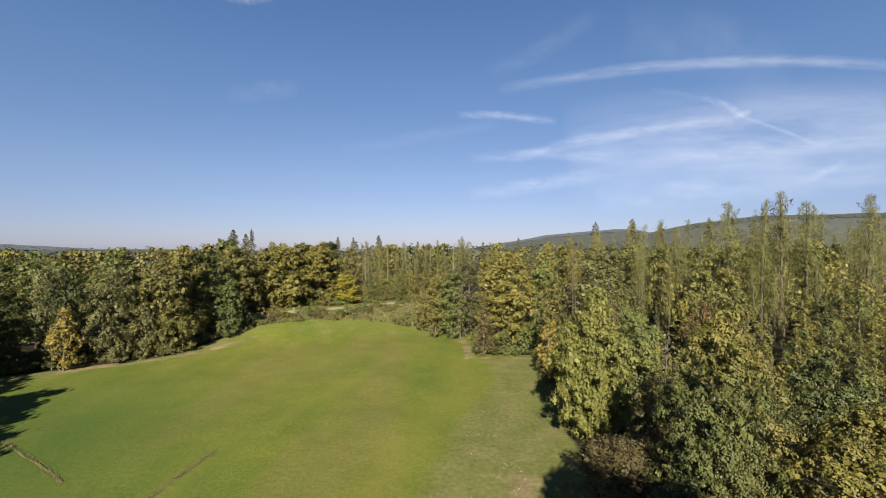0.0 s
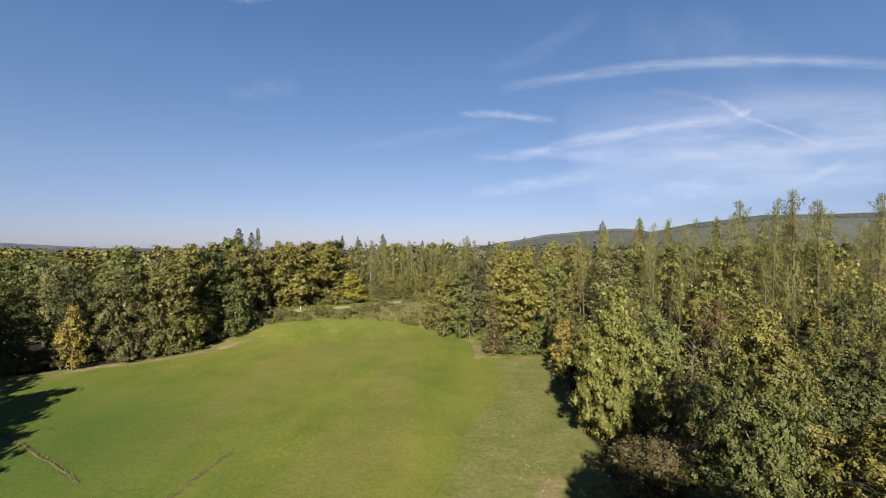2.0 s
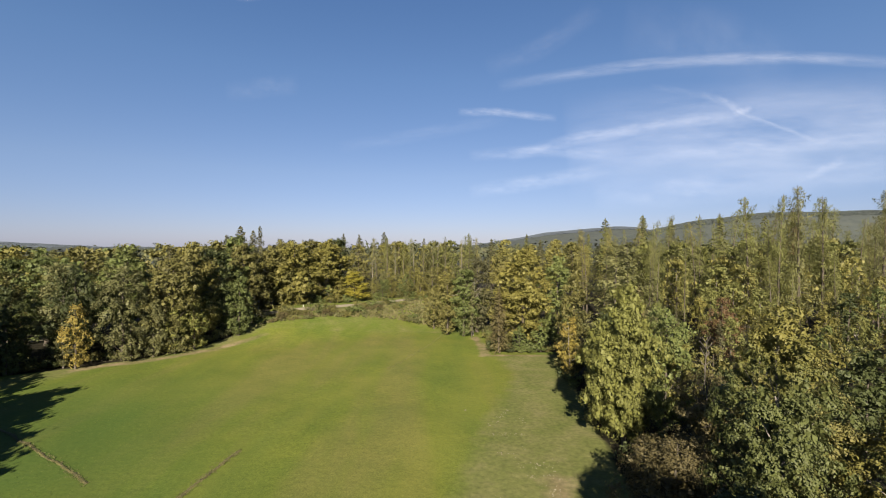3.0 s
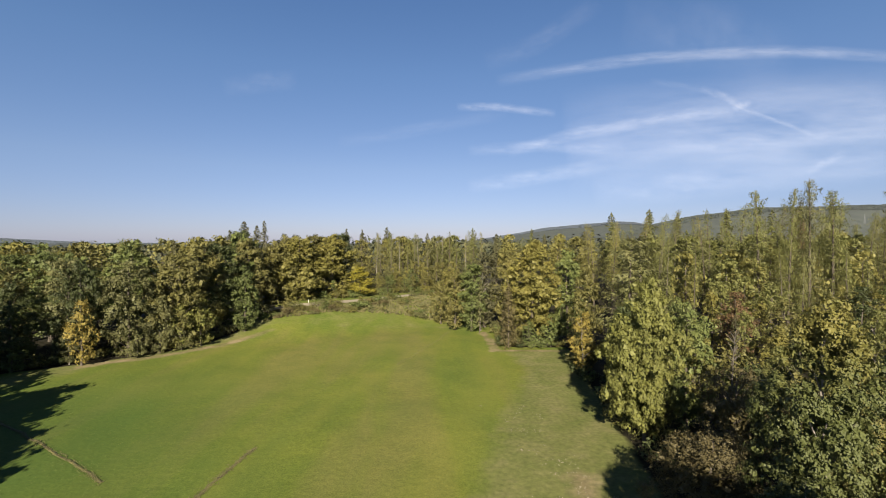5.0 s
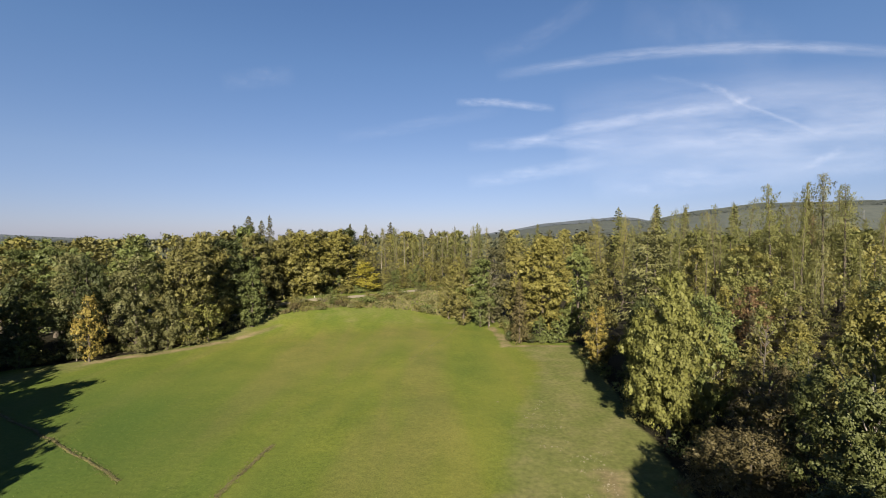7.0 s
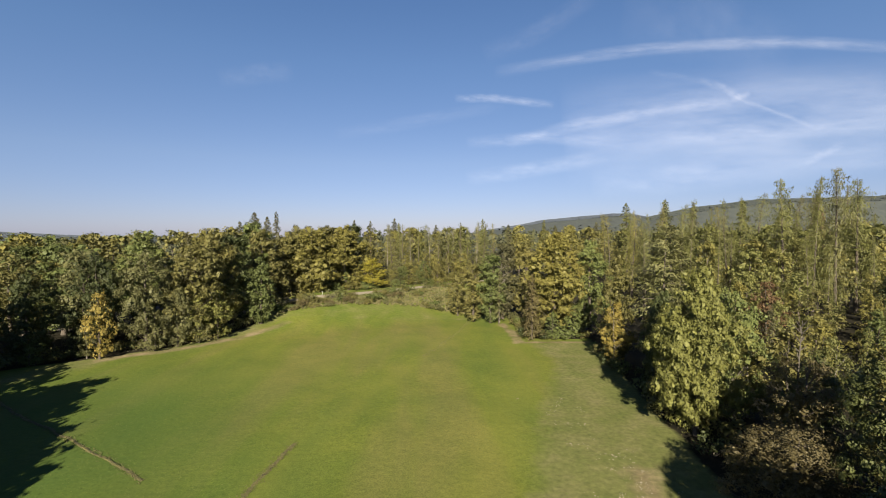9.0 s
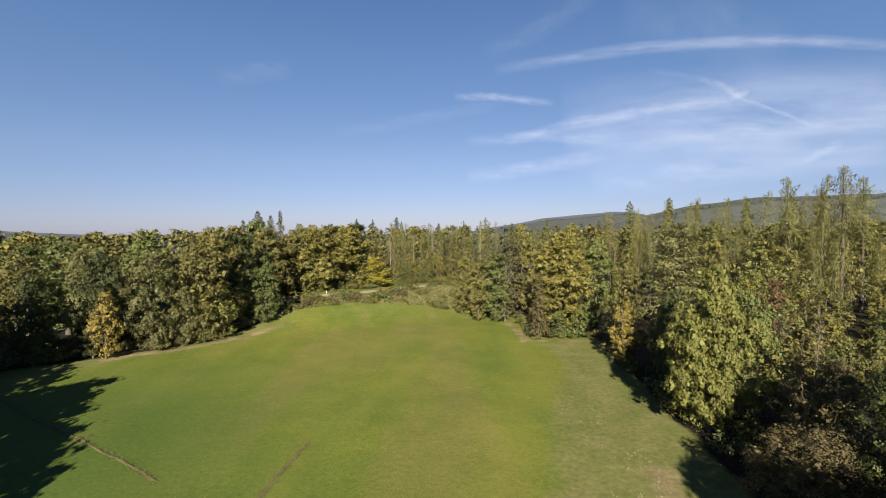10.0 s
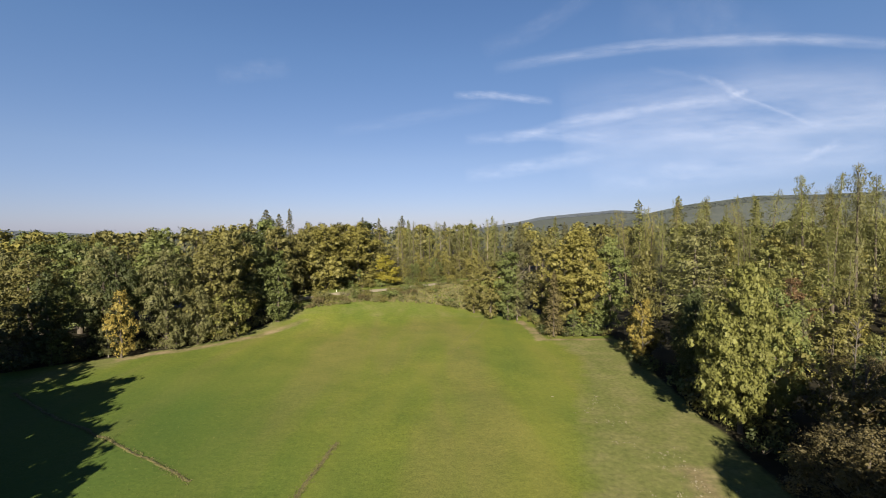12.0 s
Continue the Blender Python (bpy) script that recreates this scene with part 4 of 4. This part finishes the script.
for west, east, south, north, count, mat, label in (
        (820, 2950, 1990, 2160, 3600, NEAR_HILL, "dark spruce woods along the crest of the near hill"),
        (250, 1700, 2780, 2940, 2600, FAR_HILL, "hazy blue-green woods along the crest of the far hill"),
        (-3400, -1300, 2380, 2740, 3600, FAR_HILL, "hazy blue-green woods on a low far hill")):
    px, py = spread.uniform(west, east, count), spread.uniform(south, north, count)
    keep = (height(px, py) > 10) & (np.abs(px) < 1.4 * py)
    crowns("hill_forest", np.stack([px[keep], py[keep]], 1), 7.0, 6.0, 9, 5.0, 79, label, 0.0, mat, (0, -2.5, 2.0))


# ---------------------------------------------------------------- road, ruts, stones


def ribbon(line, width, gap, lift, seed, ragged=0.0):
    """A strip on the ground along a line."""
    rng = np.random.default_rng(seed)
    pts = np.array(line, float)
    far = np.r_[0, np.cumsum(np.linalg.norm(np.diff(pts, axis=0), axis=1))]
    s = np.arange(0, far[-1], gap)
    x, y = np.interp(s, far, pts[:, 0]) + ragged * wavy(s, 0 * s, 3.0), np.interp(s, far, pts[:, 1]) + ragged * wavy(s, 0 * s, 2.3, 1.0)
    t = unit(np.stack([np.gradient(x), np.gradient(y)], 1))
    across = np.linspace(-0.5, 0.5, 5)
    wide = width * (1 + (rng.uniform(-0.35, 0.35, len(s)) if ragged else 0 * s))
    gx, gy = x[:, None] - t[:, 1:] * across * wide[:, None], y[:, None] + t[:, :1] * across * wide[:, None]
    z = height(gx, gy) + lift - 0.05 * (np.abs(across) > 0.4)
    if ragged:
        z = z + rng.uniform(-0.03, 0.06, z.shape)
    i = (np.arange(len(s) - 1)[:, None] * 5 + np.arange(4)).ravel()
    return np.stack([gx, gy, z], -1).reshape(-1, 3), np.stack([i, i + 5, i + 6, i + 1], 1)


v, f = ribbon(ROAD, 3.0, 1.0, 0.12, 1)
tagged(new("road", mesh_of("road", v, f, mat=GRAVEL)), "pale gravel road running behind the rough bank", "road", kind="structure")
RUTS = ([(-80, 69), (-68, 61.3), (-53.7, 53.3), (-46.2, 49.0), (-40.2, 45.4)], [(-30.2, 36), (-29.3, 42.8), (-28.7, 48), (-27.8, 52.8)], [(-14.6, 86), (-11, 96), (-6, 110), (-2.5, 123)])
for n, line in enumerate(RUTS[:2]):
    v, f = ribbon(line, (0.36, 0.4)[n], 0.2, 0.05, n + 5, 0.2)
    tagged(new("wheel_rut", mesh_of("wheel_rut", v, f, mat=SOIL)), "dark soil rut worn into the green meadow", "rut", "ruts across the meadow")


def tufts(name, places, tall, mat, label, seed, blades=5):
    """Short blades of grass at the given places."""
    rng = np.random.default_rng(seed)
    p = np.repeat(places, blades, 0) + rng.normal(0, 0.09, (len(places) * blades, 2))
    at = np.stack([p[:, 0], p[:, 1], height(p[:, 0], p[:, 1]) + tall * 0.4], 1)
    lean = unit(np.stack([rng.normal(0, 0.5, len(p)), rng.normal(0, 0.5, len(p)), np.ones(len(p))], 1))
    side = rng.normal(size=lean.shape)
    v, f = leaf_quads(rng, at, unit(np.cross(lean, side)), tall, 0.3, 0.0, lean)
    return tagged(new(name, mesh_of(name, v, f, mat=mat)), label, "grass", kind="stuff")


def beside(line, spread_by, count, seed):
    rng = np.random.default_rng(seed)
    pts = np.array(line, float)
    far = np.r_[0, np.cumsum(np.linalg.norm(np.diff(pts, axis=0), axis=1))]
    s = rng.uniform(0, far[-1], count)
    return np.stack([np.interp(s, far, pts[:, 0]), np.interp(s, far, pts[:, 1])], 1) + rng.normal(0, spread_by, (count, 2))


for n, line in enumerate(RUTS):
    tufts("dry_grass", beside(line, (0.24, 0.24, 0.3)[n], (420, 260, 170)[n], 30 + n), 0.16, STRAW, "straw-coloured dry grass along a rut", 40 + n)
gr = np.random.default_rng(19)
gx, gy = gr.uniform(-56, 10, 9000), gr.uniform(119, 160, 9000)
ok = inside(gx, gy, [(-56, 119), (-49, 122.5), (-38, 129.6), (-25, 132), (-14, 132), (-7, 130), (8, 126.5), (10, 140), (-10, 155), (-20, 148), (-30, 140.5), (-40, 135), (-49, 129.5)])
tufts("rough_grass", np.stack([gx[ok], gy[ok]], 1), 0.75, ROUGH, "rough olive and straw-brown grass on the bank", 45, 5)
field = np.random.default_rng(9)
fx, fy = field.uniform(-70, 12, 9000), 34 + 60 * field.uniform(0, 1, 9000) ** 1.6
inn = inside(fx, fy, MEADOW)
tufts("meadow_grass", np.stack([fx[inn], fy[inn]], 1), 0.1, TURF, "short green grass of the mown meadow", 44, 3)


def stones(places, seed):
    rng = np.random.default_rng(seed)
    n = len(places)
    ring = np.stack([np.cos(np.arange(6) * math.pi / 3), np.sin(np.arange(6) * math.pi / 3)], 1)
    size = 0.012 + 0.075 * rng.uniform(0, 1, (n, 1, 1)) ** 2.5 * rng.uniform(0.5, 1.5, (n, 6, 1))
    low = places[:, None] + ring * size
    z = height(places[:, 0], places[:, 1])[:, None] * np.ones((1, 6))
    verts = np.concatenate([np.concatenate([low, z[..., None]], -1), np.concatenate([places[:, None] + ring * size * 0.6, z[..., None] + 0.05], -1)], 1).reshape(-1, 3)
    faces = []
    for k in range(n):
        b = 12 * k
        faces += [(b + i, b + (i + 1) % 6, b + 6 + (i + 1) % 6, b + 6 + i) for i in range(6)] + [tuple(range(b + 6, b + 12))]
    return mesh_of("stones", [tuple(p) for p in verts], faces=faces, mat=STONE)


sr = np.random.default_rng(12)
where = np.concatenate([np.stack([sr.normal(5, 2.6, 110), sr.uniform(38, 66, 110)], 1), np.stack([sr.normal(7.5, 1.6, 70), sr.uniform(36, 50, 70)], 1), beside(LEFT_EDGE[1:], 0.9, 90, 13)])
where = np.repeat(where[::3], 7, 0)
where = where + sr.normal(0, 0.3, where.shape) * sr.uniform(0.2, 1.6, (len(where), 1))
tagged(new("loose_stones", stones(where, 14)), "small pale stones strewn over the thin turf", "stones", kind="stuff")


def road_post(x, y):
    ob = new("road_post")
    v, f = tube([(0, 0, -0.2), (0, 0, 0.95), (0, 0, 1.0)], (0.06, 0.055, 0.02), 8)
    part("post", mesh_of("post", [tuple(p) for p in v], faces=f, mat=PAINT), ob)
    v, f = tube([(0, 0, 0.72), (0, 0, 0.86)], (0.063, 0.063), 8)
    part("band", mesh_of("band", [tuple(p) for p in v], faces=f, mat=SOIL), ob, "dark band")
    ob.matrix_basis = pose(x, y, float(height(x, y)))
    tagged(ob, "white marker post standing beside the gravel road", "post", "posts beside the road")


road_post(-47.5, 136.5)


def power_pylon(x, y, tall):
    """A lattice pylon far off on the hill."""
    ob, steel = new("power_pylon"), plain_material("grey_steel", (0.10, 0.105, 0.11), (0.14, 0.145, 0.15), 0.3, 0.6, 0.0)
    for a, b in ((-1, -1), (1, -1), (1, 1), (-1, 1)):
        v, f = tube([(3.2 * a, 3.2 * b, -2), (1.0 * a, 1.0 * b, 0.62 * tall), (0.3 * a, 0.3 * b, tall)], (0.5, 0.4, 0.3), 5)
        part("leg", mesh_of("pylon_leg", [tuple(p) for p in v], faces=f, mat=steel), ob)
    for z, reach in ((0.66, 8.0), (0.8, 6.5), (0.93, 5.0)):
        v, f = tube([(-reach, 0, z * tall), (0, 0, z * tall + 0.8), (reach, 0, z * tall)], (0.25, 0.55, 0.25), 5)
        part("crossarm", mesh_of("pylon_crossarm", [tuple(p) for p in v], faces=f, mat=steel), ob)
    ob.matrix_basis = pose(x, y, float(height(x, y)), 0, 0, 20)
    tagged(ob, "grey steel lattice power pylon on the distant hillside", "pylon")


power_pylon(1830, 1850, 44)

# ---------------------------------------------------------------- clouds


def cloud_material(name, strength, grain, stretch):
    """Thin ice cloud: see-through, thickest along its middle, broken up by streaks."""
    m, nodes, links, shader = material(name)
    uv = nodes.new("ShaderNodeUVMap").outputs["UV"]
    split = nodes.new("ShaderNodeSeparateXYZ")
    links.new(uv, split.inputs["Vector"])

    def hump(value, power):
        v = sums(nodes, links, "MULTIPLY", sums(nodes, links, "MULTIPLY", value, sums(nodes, links, "SUBTRACT", 1.0, value)), 4.0, True)
        return sums(nodes, links, "POWER", v, power)

    mapping = nodes.new("ShaderNodeMapping")
    mapping.inputs["Scale"].default_value = stretch
    links.new(uv, mapping.inputs["Vector"])
    streak = noise_node(nodes, links, mapping.outputs["Vector"], grain, 6.0, 0.6)
    streak = sums(nodes, links, "MULTIPLY", sums(nodes, links, "ADD", streak, -0.28), 2.3, True)
    thick = sums(nodes, links, "MULTIPLY", hump(split.outputs["Y"], 1.6), hump(split.outputs["X"], 0.6))
    thick = sums(nodes, links, "MULTIPLY", sums(nodes, links, "MULTIPLY", thick, streak), strength, True)
    clear, ice, glow = nodes.new("ShaderNodeBsdfTransparent"), nodes.new("ShaderNodeBsdfDiffuse"), nodes.new("ShaderNodeMixShader")
    ice.inputs["Color"].default_value = (0.9, 0.9, 0.92, 1)
    links.new(thick, glow.inputs["Fac"])
    links.new(clear.outputs["BSDF"], glow.inputs[1])
    links.new(ice.outputs["BSDF"], glow.inputs[2])
    links.new(glow.outputs["Shader"], nodes["Material Output"].inputs["Surface"])
    nodes.remove(shader)
    return m


TRAIL = cloud_material("contrail_ice", 0.084, 1.0, (7.0, 1.6, 1.0))
WISP = cloud_material("wispy_ice", 0.055, 1.0, (5.0, 2.2, 1.0))
FAINT = cloud_material("faint_ice", 0.018, 1.0, (4.0, 2.0, 1.0))
VEIL = cloud_material("cirrus_veil", 0.11, 1.0, (2.2, 3.0, 1.0))


def cloud(name, points, wide, mat, label, far=4000.0):
    """A ribbon of cloud far off; points are tangents of the angles to the right of and above the level view ahead."""
    p = np.array(points, float)
    cuts = np.linspace(0, len(p) - 1, 28)
    x, z = np.interp(cuts, np.arange(len(p)), p[:, 0]), np.interp(cuts, np.arange(len(p)), p[:, 1])
    for _ in range(3):
        x[1:-1], z[1:-1] = (x[:-2] + 2 * x[1:-1] + x[2:]) / 4, (z[:-2] + 2 * z[1:-1] + z[2:]) / 4
    t = unit(np.stack([np.gradient(x), np.gradient(z)], 1))
    verts, uvs = [], []
    for k in range(28):
        for side in range(5):
            o = (side / 4 - 0.5) * wide
            verts.append((far * (x[k] - t[k, 1] * o), far, 25 + far * (z[k] + t[k, 0] * o)))
            uvs.append((k / 27, side / 4))
    faces = [(5 * k + s, 5 * k + 5 + s, 5 * k + 6 + s, 5 * k + 1 + s) for k in range(27) for s in range(4)]
    me = mesh_of(name, verts, faces=faces, mat=mat)
    layer = me.uv_layers.new(name="UVMap")
    for loop in me.loops:
        layer.data[loop.index].uv = uvs[loop.vertex_index]
    ob = tagged(new(name, me), label, "cloud", kind="structure")
    ob.visible_shadow = False
    return ob


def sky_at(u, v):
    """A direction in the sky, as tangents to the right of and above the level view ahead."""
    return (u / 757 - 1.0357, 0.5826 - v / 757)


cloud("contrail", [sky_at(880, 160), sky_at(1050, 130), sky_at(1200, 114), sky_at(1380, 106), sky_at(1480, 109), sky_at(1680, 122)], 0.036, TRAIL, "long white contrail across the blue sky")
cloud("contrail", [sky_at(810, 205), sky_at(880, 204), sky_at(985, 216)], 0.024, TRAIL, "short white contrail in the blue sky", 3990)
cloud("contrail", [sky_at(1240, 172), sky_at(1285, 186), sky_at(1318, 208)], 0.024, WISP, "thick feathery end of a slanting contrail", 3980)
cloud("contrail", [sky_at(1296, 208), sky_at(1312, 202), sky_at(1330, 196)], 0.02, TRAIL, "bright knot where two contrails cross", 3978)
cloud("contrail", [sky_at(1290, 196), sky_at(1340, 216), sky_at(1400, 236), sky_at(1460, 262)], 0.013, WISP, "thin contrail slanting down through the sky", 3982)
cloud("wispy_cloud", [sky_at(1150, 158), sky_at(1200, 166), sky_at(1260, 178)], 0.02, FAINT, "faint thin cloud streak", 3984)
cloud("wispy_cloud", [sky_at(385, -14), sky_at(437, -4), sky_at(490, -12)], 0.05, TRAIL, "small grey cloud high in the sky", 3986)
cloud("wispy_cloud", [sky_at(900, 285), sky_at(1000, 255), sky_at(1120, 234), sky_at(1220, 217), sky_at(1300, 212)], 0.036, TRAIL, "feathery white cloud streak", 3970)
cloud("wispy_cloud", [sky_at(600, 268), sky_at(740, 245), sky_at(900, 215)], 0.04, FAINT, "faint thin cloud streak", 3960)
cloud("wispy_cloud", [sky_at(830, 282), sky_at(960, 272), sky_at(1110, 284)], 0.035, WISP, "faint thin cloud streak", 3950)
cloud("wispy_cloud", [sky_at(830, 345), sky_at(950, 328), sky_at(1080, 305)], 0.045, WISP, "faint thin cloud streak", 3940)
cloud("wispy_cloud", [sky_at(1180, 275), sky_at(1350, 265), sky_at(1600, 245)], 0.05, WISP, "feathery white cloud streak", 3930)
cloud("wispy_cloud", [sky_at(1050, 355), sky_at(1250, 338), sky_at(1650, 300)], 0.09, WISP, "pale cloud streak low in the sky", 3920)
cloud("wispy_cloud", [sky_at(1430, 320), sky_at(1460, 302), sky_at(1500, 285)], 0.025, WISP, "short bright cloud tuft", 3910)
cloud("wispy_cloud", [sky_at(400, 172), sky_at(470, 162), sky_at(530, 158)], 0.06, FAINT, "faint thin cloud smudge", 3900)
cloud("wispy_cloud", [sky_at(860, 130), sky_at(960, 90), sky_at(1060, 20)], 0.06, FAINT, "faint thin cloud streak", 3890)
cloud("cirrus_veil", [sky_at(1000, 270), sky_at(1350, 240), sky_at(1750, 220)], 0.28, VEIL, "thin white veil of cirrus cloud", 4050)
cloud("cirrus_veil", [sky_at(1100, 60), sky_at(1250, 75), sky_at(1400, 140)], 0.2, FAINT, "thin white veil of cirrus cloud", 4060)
